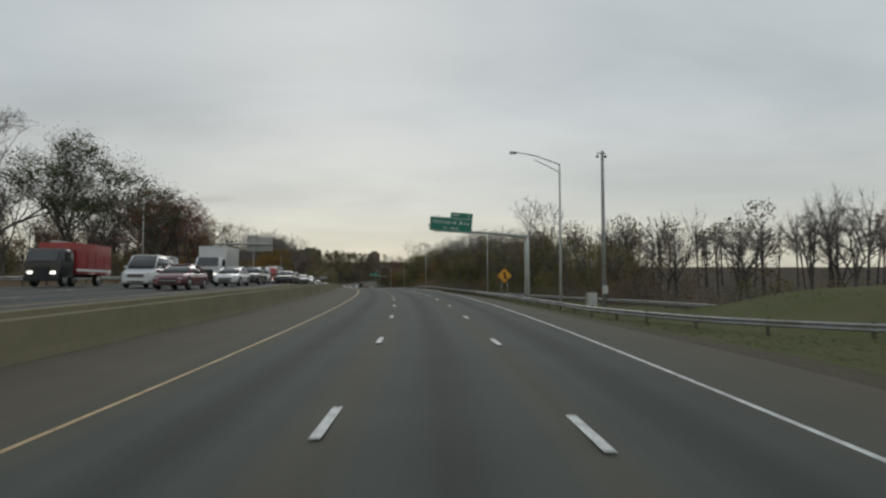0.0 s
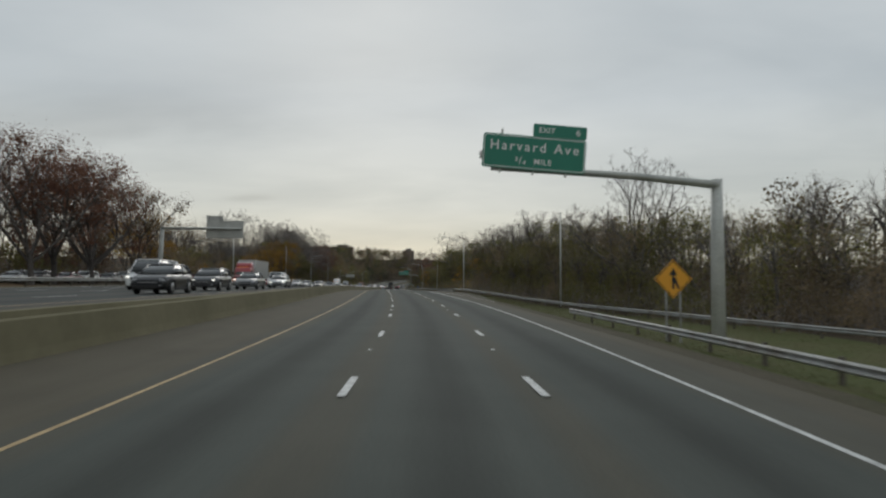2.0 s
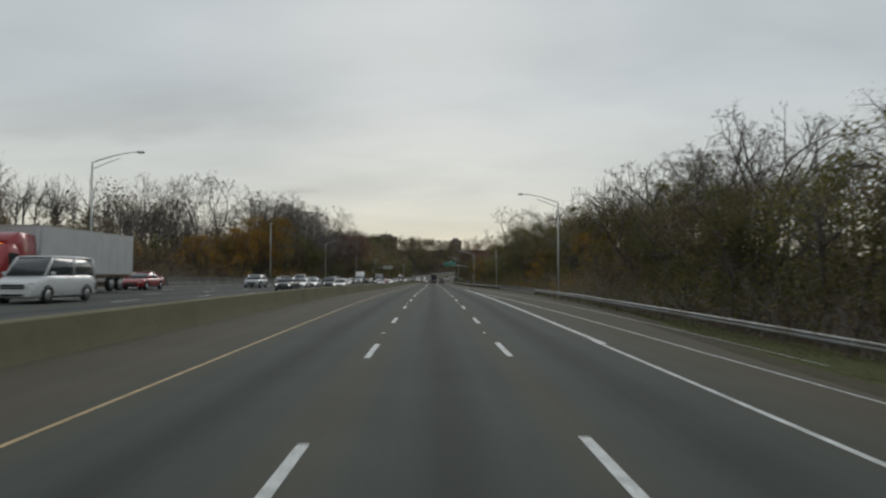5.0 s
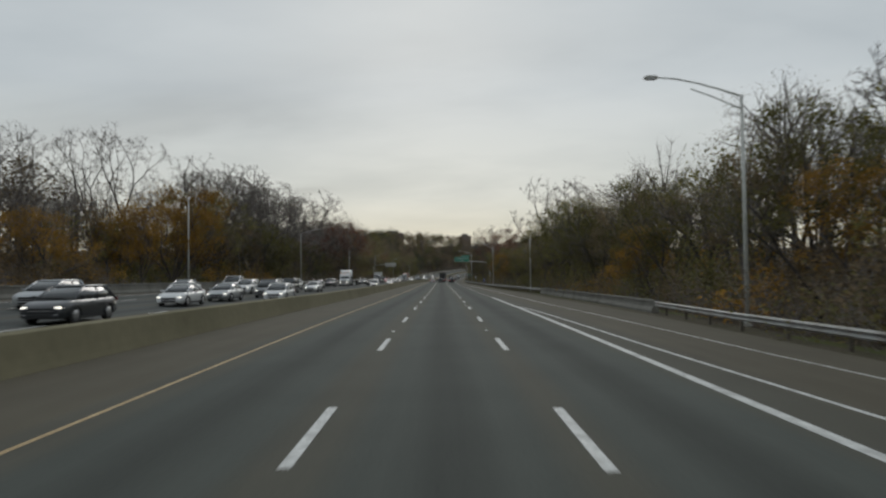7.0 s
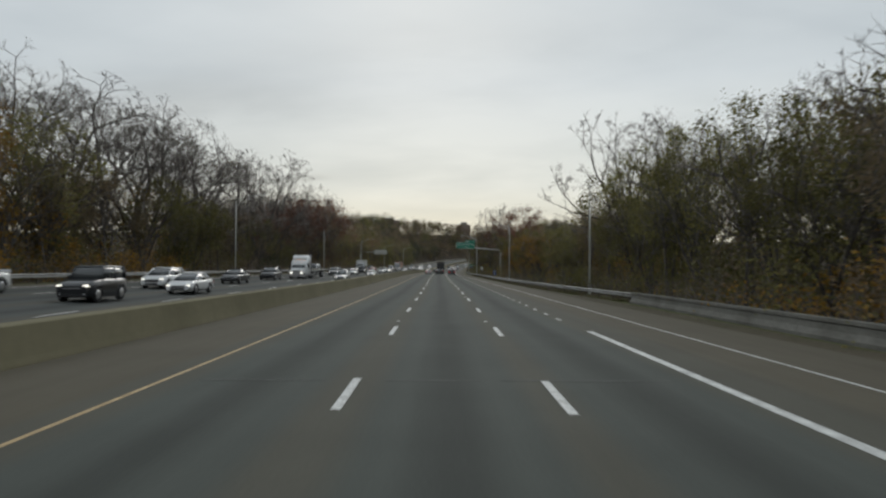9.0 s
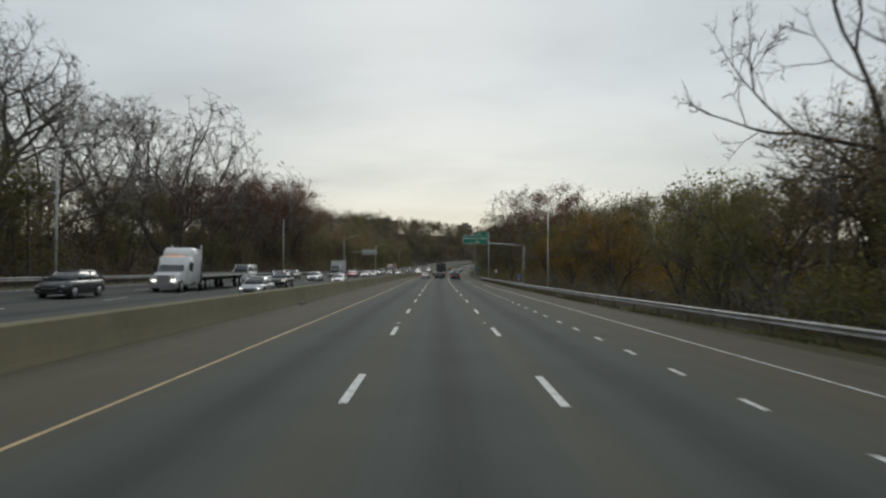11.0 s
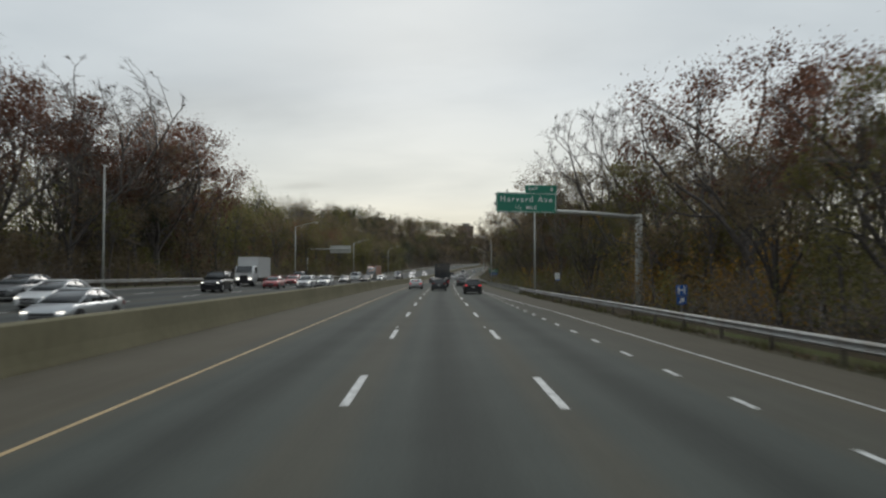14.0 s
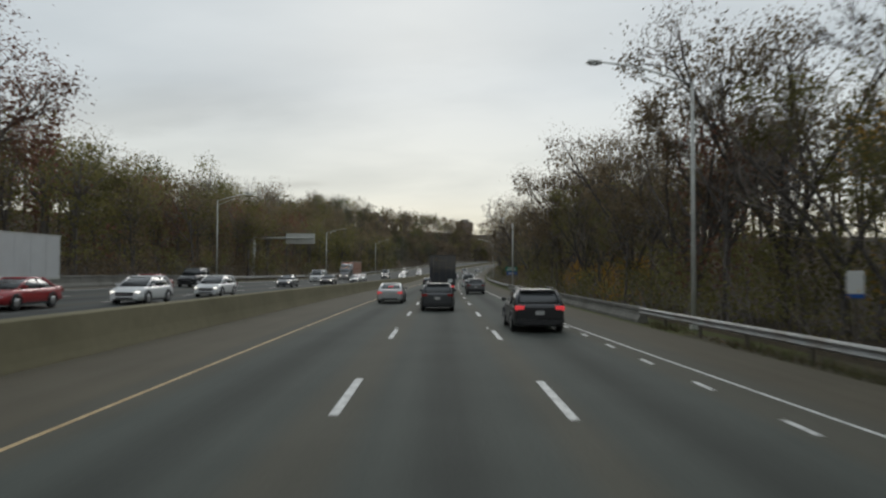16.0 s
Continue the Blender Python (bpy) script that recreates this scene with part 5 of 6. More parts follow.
def exit_gantry(s, o, distance, post_o, foot, arm_top, tilt):
    """A cantilever gantry that carries an exit sign above the lane; the sign's face looks back down the road."""
    p = rp(s, o, 0)
    z0 = float(p[2]) - float(crossfall(s, o))
    g = thing("sign_gantry", pose(float(p[0]), float(p[1]), z0, 0, 0, heading(s)), "cantilever steel gantry with green exit signs above the lane", "sign gantry", "exit sign gantries")
    px = post_o - o
    lean = pose(0, 0, 7.72, 0, tilt, 0) @ pose(0, 0, -7.72)
    part("post", pole_mesh("post", [(px, 0.5, foot - 0.2), (px, 0.5, arm_top * 0.6), (px, 0.5, arm_top + 0.25)], (0.33, 0.29, 0.25), STEEL, 14), g)
    part("footing", box_mesh("footing", (1.0, 1.0, 0.7), CONCRETE_P, at=(px, 0.5, foot - 0.45), bevel=0.04), g)
    for dz, y in ((0.0, 0.35), (0.0, 0.65)):
        part("arm", pole_mesh("arm", [(px, y, arm_top), (px * 0.55, y, arm_top + 0.36), (-1.9, y, arm_top + 0.7)], (0.17, 0.14, 0.12), STEEL, 10), g)
    for x in (-1.5, 0.0, 1.5):
        part("bracket", box_mesh("bracket", (0.09, 0.10, 2.0), STEEL, at=(x, 0.14, 6.75)), g, m=lean)
    main = part("exit_sign", slab_mesh("exit_sign", rounded(4.7, 1.55, 0.14, 0, 7.72), 0.05, SIGN_G), g, "green exit sign with white lettering", lean)
    frame_pts = rounded(4.6, 1.45, 0.11, 0, 7.72)
    inner = rounded(4.53, 1.38, 0.09, 0, 7.72)
    k = len(frame_pts)
    verts = [(x, -0.006, z) for x, z in frame_pts + inner]
    part("border", mesh_of("border", verts, [(j, (j + 1) % k, (j + 1) % k + k, j + k) for j in range(k)], SIGN_W), main)
    lettering(main, "Harvard Ave", 0.61, 0.0, 7.97, spacing=1.3)
    for body, size, x, dz in ((distance[0], 0.27, -0.80, 0.07), ("/", 0.44, -0.62, 0.0), (distance[2], 0.27, -0.44, -0.07), ("MILE", 0.36, 0.40, 0.0)):
        lettering(main, body, size, x, 7.32 + dz, spacing=1.15)
    tab = part("exit_panel", slab_mesh("exit_panel", rounded(2.45, 0.58, 0.07, 1.12, 8.80), 0.05, SIGN_G), g, "small green panel reading EXIT 6", lean)
    lettering(tab, "EXIT", 0.34, 0.52, 8.80)
    lettering(tab, "6", 0.42, 1.95, 8.80)
    part("lamp_rail", box_mesh("lamp_rail", (0.10, 0.5, 0.28), STEEL, at=(-2.42, 0.0, 7.5), bevel=0.02), g)
    return g


exit_gantry(91.8, 4.78, "3/4", 13.4, -0.85, 6.45, 4.0)
exit_gantry(395.8, 6.62, "1/2", 15.5, -0.45, 6.6, 1.2)


def back_gantry(s, post_o, mid_o, w, h, z, tab=True):
    """A gantry over the oncoming lanes, seen from behind its signs."""
    p = rp(s, mid_o, 0)
    z0 = float(np.interp(s, SG, CZ))
    g = thing("sign_gantry", pose(float(p[0]), float(p[1]), z0, 0, 0, heading(s)), "pale steel gantry with bare aluminium sign backs", "sign gantry")
    px = post_o - mid_o
    part("post", pole_mesh("post", [(px, 0, 0.9), (px + 0.12, 0, 5), (px + 0.3, 0, z + 0.2)], (0.36, 0.31, 0.27), STEEL, 14), g)
    for y in (-0.18, 0.18):
        part("arm", pole_mesh("arm", [(px + 0.2, y, z), (0, y, z + 0.05), (w / 2 - 0.3, y, z + 0.05)], (0.17, 0.15, 0.13), STEEL, 10), g)
    sign = part("sign_back", box_mesh("sign_back", (w, 0.06, h), ALU, at=(0, 0.34, z - h * 0.52), bevel=0.01), g)
    for i in range(5):
        part("stiffener", box_mesh("stiffener", (w - 0.1, 0.07, 0.06), STEEL, at=(0, 0.28, z - h * 0.52 + h * (i + 0.5) / 5)), sign)
    if tab:
        t = part("tab_back", box_mesh("tab_back", (w * 0.45, 0.06, 0.66), ALU, at=(-w * 0.275, 0.34, z + h * 0.48), bevel=0.01), g)
        for x in (-w * 0.42, -w * 0.13):
            part("strut", box_mesh("strut", (0.06, 0.06, 0.9), POST, at=(x, 0.28, z + h * 0.48 - 0.2)), t)
    return g


back_gantry(160, -33.7, -25.0, 5.1, 2.5, 8.9)
back_gantry(520, -36.5, -27.7, 5.4, 1.9, 8.6, tab=False)


def merge_sign():
    s, o = 90.0, 10.4
    p = rp(s, o, 0)
    z0 = float(p[2])
    g = thing("merge_sign", pose(float(p[0]), float(p[1]), z0, 0, 0, heading(s) + 3), "yellow diamond merge sign on two posts", "road sign")
    for x in (-0.30, 0.32):
        part("post", box_mesh("post", (0.06, 0.05, 2.6 + 0.2), GALV, at=(x, 0.05, -0.3)), g)
    d, cz = 0.84, 2.65
    plate = part("plate", slab_mesh("plate", [(0, cz + d), (-d, cz), (0, cz - d), (d, cz)], 0.02, SIGN_Y), g)
    e, f = d * 0.93, d * 0.88
    verts = [(x, -0.005, z) for x, z in ((0, cz + e), (-e, cz), (0, cz - e), (e, cz), (0, cz + f), (-f, cz), (0, cz - f), (f, cz))]
    part("border", mesh_of("border", verts, [(0, 1, 5, 4), (1, 2, 6, 5), (2, 3, 7, 6), (3, 0, 4, 7)], SIGN_K), plate)
    part("arrow", slab_mesh("arrow", [(-0.055, cz - 0.42), (0.055, cz - 0.42), (0.055, cz + 0.16), (0.19, cz + 0.16), (0, cz + 0.47), (-0.19, cz + 0.16), (-0.055, cz + 0.16)], 0.004, SIGN_K), plate, m=pose(0, -0.006, 0))
    part("arrow_branch", slab_mesh("arrow_branch", [(0.05, cz - 0.12), (0.20, cz - 0.42), (0.30, cz - 0.42), (0.10, cz + 0.08), (0.05, cz + 0.08)], 0.004, SIGN_K), plate, m=pose(0, -0.006, 0))


merge_sign()


def hospital_sign():
    s, o = 378.6, 12.6
    p = rp(s, o, 0)
    g = thing("hospital_sign", pose(float(p[0]), float(p[1]), float(p[2]), 0, 0, heading(s)), "blue hospital sign with an arrow panel on one post", "road sign")
    part("post", box_mesh("post", (0.06, 0.05, 2.0), GALV, at=(0, 0.04, -0.2)), g)
    a = part("plate", slab_mesh("plate", rounded(0.60, 0.58, 0.05, 0, 1.56), 0.02, SIGN_B), g)
    lettering(a, "H", 0.62, 0, 1.56)
    b = part("arrow_plate", slab_mesh("arrow_plate", rounded(0.52, 0.42, 0.05, 0, 1.03), 0.02, SIGN_B), g)
    part("arrow", slab_mesh("arrow", [(-0.15, 0.92), (-0.10, 0.87), (0.06, 1.03), (0.06, 0.95), (0.14, 0.95), (0.14, 1.17), (-0.08, 1.17), (-0.08, 1.09), (0.0, 1.09)], 0.004, SIGN_W), b, m=pose(0, -0.008, 0))


hospital_sign()


def small_signs():
    p = rp(411.3, 11.6, 0)
    g = thing("information_sign", pose(float(p[0]), float(p[1]), float(p[2]), 0, 0, heading(411)), "small white sign with a blue foot on a green post", "road sign")
    part("post", box_mesh("post", (0.06, 0.05, 2.2), POST, at=(0, 0.04, -0.2)), g)
    a = part("plate", slab_mesh("plate", rounded(0.50, 0.66, 0.04, 0, 2.16), 0.02, SIGN_W), g)
    part("blue_band", slab_mesh("blue_band", rounded(0.50, 0.15, 0.03, 0, 1.78), 0.02, SIGN_B), g)
    p = rp(526, 12.1, 0)
    g = thing("service_sign", pose(float(p[0]), float(p[1]), float(p[2]), 0, 0, heading(526)), "green sign above a blue one on two posts", "road sign")
    for x in (-0.8, 0.8):
        part("post", box_mesh("post", (0.09, 0.08, 2.6), GALV, at=(x, 0.05, -0.2)), g)
    a = part("plate", slab_mesh("plate", rounded(2.3, 0.9, 0.10, 0, 3.25), 0.03, SIGN_G), g)
    bars(a, ((0, 3.42, 1.5, 0.14), (0, 3.10, 1.8, 0.14)), SIGN_W)
    b = part("lower_plate", slab_mesh("lower_plate", rounded(2.0, 0.75, 0.10, 0.1, 2.40), 0.03, SIGN_B), g)
    bars(b, ((0.1, 2.40, 1.3, 0.14),), SIGN_W)


small_signs()


# ---------- far buildings ----------
BRICK_FAR = material("far_brick", (0.22, 0.17, 0.15), 0.9, grain=0.1, scale=2, patch=0.3, patch_scale=0.05)


def tower_block(name, x, y, z, w, d, h, floors, cols, label):
    g = thing(name, pose(x, y, z, 0, 0, 6), label, "building")
    part("wall", box_mesh("wall", (w, d, h), BRICK_FAR), g)
    part("roof", box_mesh("roof", (w * 0.5, d * 0.5, 3.5), CONCRETE_P, at=(0, 0, h)), g)
    pane = box_mesh("window", (w / cols * 0.55, 0.2, h / floors * 0.45), GLASS_K)
    for i in range(cols):
        for j in range(floors // 2, floors):
            part("window", pane, g, m=pose(-w / 2 + w * (i + 0.5) / cols, -d / 2 - 0.05, h * (j + 0.3) / floors))


tower_block("apartment_tower", -137, 1230, 20, 19, 18, 39, 12, 5, "distant brick apartment tower above the woods")
tower_block("apartment_block", -229, 1130, 18, 33, 16, 42, 12, 8, "long distant brick apartment block above the woods")


# ---------- vehicles ----------
def loft(name, rings, mat, smoothed=True):
    k = len(rings[0])
    verts = [p for r in rings for p in r]
    faces = [(i * k + j, i * k + (j + 1) % k, (i + 1) * k + (j + 1) % k, (i + 1) * k + j) for i in range(len(rings) - 1) for j in range(k)]
    faces += [tuple(range(k))[::-1], tuple((len(rings) - 1) * k + j for j in range(k))]
    me = mesh_of(name, verts, faces, mat)
    me.polygons.foreach_set("use_smooth", [smoothed and len(p.vertices) == 4 for p in me.polygons])
    return me


def body_ring(y, w, z0, z1):
    half = [(w * 0.86, z0), (w * 0.97, z0 + 0.10), (w, z0 + (z1 - z0) * 0.45), (w * 0.985, z0 + (z1 - z0) * 0.78), (w * 0.93, z1 - 0.03), (w * 0.80, z1)]
    return [(x, y, z) for x, z in half] + [(-x, y, z) for x, z in reversed(half)]


def cabin_ring(y0, y1, w, z, r=0.24):
    pts = []
    for x, y, a0 in ((w - r, y1 - r, 0), (-w + r, y1 - r, 90), (-w + r, y0 + r, 180), (w - r, y0 + r, 270)):
        for i in range(3):
            a = radians(a0 + 45 * i)
            pts.append((x + r * math.cos(a), y + r * math.sin(a), z))
    return pts


wheel_cache = {}


def wheel(parent, x, y, r, width=0.22):
    key = (round(r, 2), round(width, 2))
    if key not in wheel_cache:
        n = 20
        rings = []
        for dx, rr in ((-0.5, 0.86), (-0.42, 0.97), (0, 1.0), (0.42, 0.97), (0.5, 0.86)):
            rings.append([(dx * width, rr * r * math.cos(2 * math.pi * j / n), rr * r * math.sin(2 * math.pi * j / n)) for j in range(n)])
        ty = loft("tyre", rings, RUBBER)
        rim = loft("rim", [[(dx * width, rr * r * math.cos(2 * math.pi * j / n), rr * r * math.sin(2 * math.pi * j / n)) for j in range(n)] for dx, rr in ((-0.54, 0.30), (-0.52, 0.62), (0.52, 0.62), (0.54, 0.30))], RIM)
        wheel_cache[key] = (ty, rim)
    ty, rim = wheel_cache[key]
    w = part("wheel", ty, parent, m=pose(x, y, r))
    part("rim", rim, w)


# length, width, height, belt height, bonnet height, cabin foot (rear, front), roof (rear, front), wheel radius, wheels (rear, front)
SHAPES = {
    "sedan": (4.75, 1.82, 1.46, 0.96, 0.92, (-1.85, 1.30), (-0.98, 0.18), 0.33, (-1.40, 1.42)),
    "suv": (4.70, 1.90, 1.60, 1.04, 1.02, (-2.15, 1.35), (-1.62, 0.30), 0.37, (-1.38, 1.42)),
    "wagon": (4.75, 1.82, 1.52, 0.98, 0.94, (-2.15, 1.20), (-1.80, 0.35), 0.34, (-1.40, 1.42)),
    "minivan": (5.05, 1.96, 1.80, 1.10, 1.05, (-2.35, 1.75), (-2.15, 0.75), 0.35, (-1.50, 1.52)),
    "van": (5.40, 1.98, 2.10, 1.25, 1.15, (-2.62, 1.85), (-2.58, 1.05), 0.36, (-1.65, 1.75)),
    "jeep": (4.20, 1.85, 1.85, 1.20, 1.15, (-1.95, 0.80), (-1.88, 0.45), 0.40, (-1.25, 1.30)),
    "pickup": (5.70, 2.00, 1.86, 1.18, 1.15, (-0.75, 1.35), (-0.50, 0.55), 0.40, (-1.85, 1.80)),
}


def car(kind, colour, s, o, label, oncoming=True, lights="off", brake=False, roof_rack=False, signal=False, lift=0.0):
    L, W, H, belt, hood, foot, roof, wr, axles = SHAPES[kind]
    paint = CARS[colour]
    g = thing(kind if kind != "wagon" else "estate_car", stand(s, o, lift, 180 if oncoming else 0), label, {"pickup": "pickup truck", "van": "van", "minivan": "minivan", "suv": "suv", "jeep": "off-road car"}.get(kind, "car"), "motorway traffic")
    hw = W / 2
    r, f = -L / 2, L / 2
    tail = {"sedan": 1.04, "pickup": 1.16, "suv": belt + 0.05}.get(kind, belt)
    rings = [body_ring(r, hw * 0.84, 0.42, tail - 0.14), body_ring(r + 0.10, hw * 0.93, 0.30, tail - 0.02), body_ring(r + 0.45, hw * 0.99, 0.24, tail), body_ring(foot[0] + 0.5, hw, 0.22, belt),
             body_ring(0, hw, 0.22, belt - 0.01), body_ring(foot[1] - 0.1, hw, 0.22, belt - 0.02), body_ring(f - 0.62, hw * 0.985, 0.24, hood - 0.06), body_ring(f - 0.22, hw * 0.94, 0.27, hood - 0.17), body_ring(f - 0.05, hw * 0.86, 0.32, hood - 0.30), body_ring(f, hw * 0.78, 0.38, hood - 0.38)]
    part("body", loft("body", rings, paint), g)
    # glazed cabin, roof panel and pillars
    cw, rw = hw * 0.93, hw * (0.72 if H < 1.6 else 0.75 if kind == "suv" else 0.82)
    low, high = cabin_ring(foot[0], foot[1], cw, belt - 0.04), cabin_ring(roof[0], roof[1], rw, H - 0.06)
    bulge = [tuple(a * 0.42 + b * 0.58 for a, b in zip(p, q)) for p, q in zip(low, high)]
    bulge = [(x * 1.025, y + (0.05 if y > 0 else -0.04), z) for x, y, z in bulge]
    part("window_glass", loft("window_glass", [low, bulge, high], GLASS_K, True), g)
    top = cabin_ring(roof[0] - 0.03, roof[1] + 0.03, rw + 0.015, H - 0.075)
    part("roof", loft("roof", [top, cabin_ring(roof[0], roof[1], rw * 0.98, H - 0.02), cabin_ring(roof[0] + 0.15, roof[1] - 0.15, rw * 0.8, H)], paint), g)
    lo4 = ((cw, foot[1]), (-cw, foot[1]), (-cw, foot[0]), (cw, foot[0]))
    hi4 = ((rw, roof[1]), (-rw, roof[1]), (-rw, roof[0]), (rw, roof[0]))
    for i, ((x0, y0), (x1, y1)) in enumerate(zip(lo4, hi4)):
        sx, sy = (1 if x0 > 0 else -1), (1 if i < 2 else -1)
        part("pillar", pole_mesh("pillar", [(x0 - sx * 0.05, y0 - sy * 0.05, belt - 0.05), (x1 - sx * 0.03, y1 - sy * 0.04, H - 0.07)], (0.05 if i < 2 else 0.10, 0.045 if i < 2 else 0.08), paint, 6), g)
    if kind in ("suv", "minivan", "wagon"):
        part("roof_spoiler", box_mesh("roof_spoiler", (rw * 1.75, 0.26, 0.06), paint, at=(0, roof[0] - 0.04, H - 0.11), bevel=0.025), g)
        part("hatch_panel", box_mesh("hatch_panel", (hw * 1.5, 0.10, 0.16), paint, at=(0, foot[0] + 0.02, belt - 0.06), bevel=0.03), g)
    for x in (-1, 1):
        mid = (foot[0] + foot[1]) / 2 - 0.1
        part("pillar", pole_mesh("pillar", [(x * (cw - 0.005), mid, belt - 0.05), (x * (rw + 0.01), (roof[0] + roof[1]) / 2, H - 0.07)], (0.045, 0.04), TRIM_K if kind != "van" else paint, 6), g)
        part("side_mirror", box_mesh("side_mirror", (0.20, 0.12, 0.14), paint, at=(x * (hw + 0.07), foot[1] - 0.35, belt + 0.0), bevel=0.03), g)
        part("door_handle", box_mesh("door_handle", (0.03, 0.18, 0.03), TRIM_K, at=(x * (hw + 0.003), 0.1, belt - 0.16)), g)
        part("sill", box_mesh("sill", (0.04, axles[1] - axles[0] - 2.2 * wr, 0.10), TRIM_K, at=(x * (hw * 0.965), (axles[0] + axles[1]) / 2, 0.22), bevel=0.01), g)
        for y in axles:
            n = 12
            pts = [(x * (hw * 0.985), y + (wr + 0.045) * math.cos(math.pi * j / n), wr + (wr + 0.045) * math.sin(math.pi * j / n)) for j in range(n + 1)]
            part("wheel_arch", pole_mesh("wheel_arch", pts, [0.05] * (n + 1), TRIM_K, 6), g)
            wheel(g, x * (hw - 0.10), y, wr)
        front = LAMP_CL if lights == "on" else LAMP_OFF
        part("headlight", box_mesh("headlight", (0.30, 0.20, 0.12), front, at=(x * (hw * 0.70), f - 0.14, hood - 0.37), bevel=0.04), g)
        tall = 0.34 if kind in ("van", "minivan", "pickup", "jeep") else 0.17
        part("tail_light", box_mesh("tail_light", (0.36 if tall < 0.3 else 0.20, 0.14, tall), LAMP_AMBER if signal else LAMP_RED if brake else LAMP_DULL, at=(x * (hw * 0.76), r + 0.055, tail - 0.42 if tall > 0.3 else tail - 0.24 if kind == "suv" else tail - 0.33), bevel=0.03), g)
        part("fog_lamp", box_mesh("fog_lamp", (0.14, 0.05, 0.07), LAMP_OFF, at=(x * hw * 0.66, f + 0.005, 0.40), bevel=0.02), g)
        part("mirror_glass", box_mesh("mirror_glass", (0.16, 0.012, 0.10), GLASS_K, at=(x * (hw + 0.07), foot[1] - 0.418, belt + 0.02)), g)
    part("grille", box_mesh("grille", (hw * 1.05, 0.06, 0.22), TRIM_K, at=(0, f - 0.015, hood - 0.53), bevel=0.02), g)
    part("grille_bar", box_mesh("grille_bar", (hw * 1.0, 0.03, 0.035), RIM, at=(0, f + 0.012, hood - 0.44), bevel=0.008), g)
    part("lower_grille", box_mesh("lower_grille", (W * 0.52, 0.04, 0.11), TRIM_K, at=(0, f + 0.02, 0.335), bevel=0.015), g)
    part("rear_skirt", box_mesh("rear_skirt", (W * 0.62, 0.05, 0.10), TRIM_K, at=(0, r - 0.045, 0.32), bevel=0.015), g)
    part("front_bumper", box_mesh("front_bumper", (W * 0.82, 0.12, 0.20), TRIM_K if kind in ("jeep",) else paint, at=(0, f - 0.03, 0.30), bevel=0.05), g)
    part("rear_bumper", box_mesh("rear_bumper", (W * 0.90, 0.14, 0.22), TRIM_K if kind in ("suv", "jeep") else paint, at=(0, r + 0.02, 0.34), bevel=0.05), g)
    part("number_plate", box_mesh("number_plate", (0.32, 0.015, 0.15), PLATE, at=(0, r - 0.012 if kind != "sedan" else r - 0.012, tail - 0.40)), g)
    if brake:
        part("brake_lamp", box_mesh("brake_lamp", (0.36, 0.03, 0.04), LAMP_RED, at=(0, roof[0] - 0.05, H - 0.10) if kind != "sedan" else (0, roof[0] - 0.45, H - 0.28)), g)
    if kind == "pickup":
        part("bed_floor", box_mesh("bed_floor", (W * 0.84, 1.9, 0.03), TRIM_K, at=(0, r + 1.05, tail + 0.003)), g)
        for x in (-1, 1):
            part("bed_rail", box_mesh("bed_rail", (0.09, 2.0, 0.16), paint, at=(x * hw * 0.9, r + 1.08, tail - 0.05), bevel=0.02), g)
        part("tailgate", box_mesh("tailgate", (W * 0.86, 0.07, 0.16), paint, at=(0, r + 0.10, tail - 0.05), bevel=0.02), g)
    if roof_rack:
        for x in (-1, 1):
            part("roof_rail", box_mesh("roof_rail", (0.04, roof[1] - roof[0] - 0.3, 0.04), RIM, at=(x * rw * 0.88, (roof[0] + roof[1]) / 2, H + 0.02)), g)
    return g


def truck_wheels(g, ys, r=0.50, x=1.05, width=0.30):
    for y in ys:
        for sx in (-1, 1):
            wheel(g, sx * (x - width / 2), y, r, width)


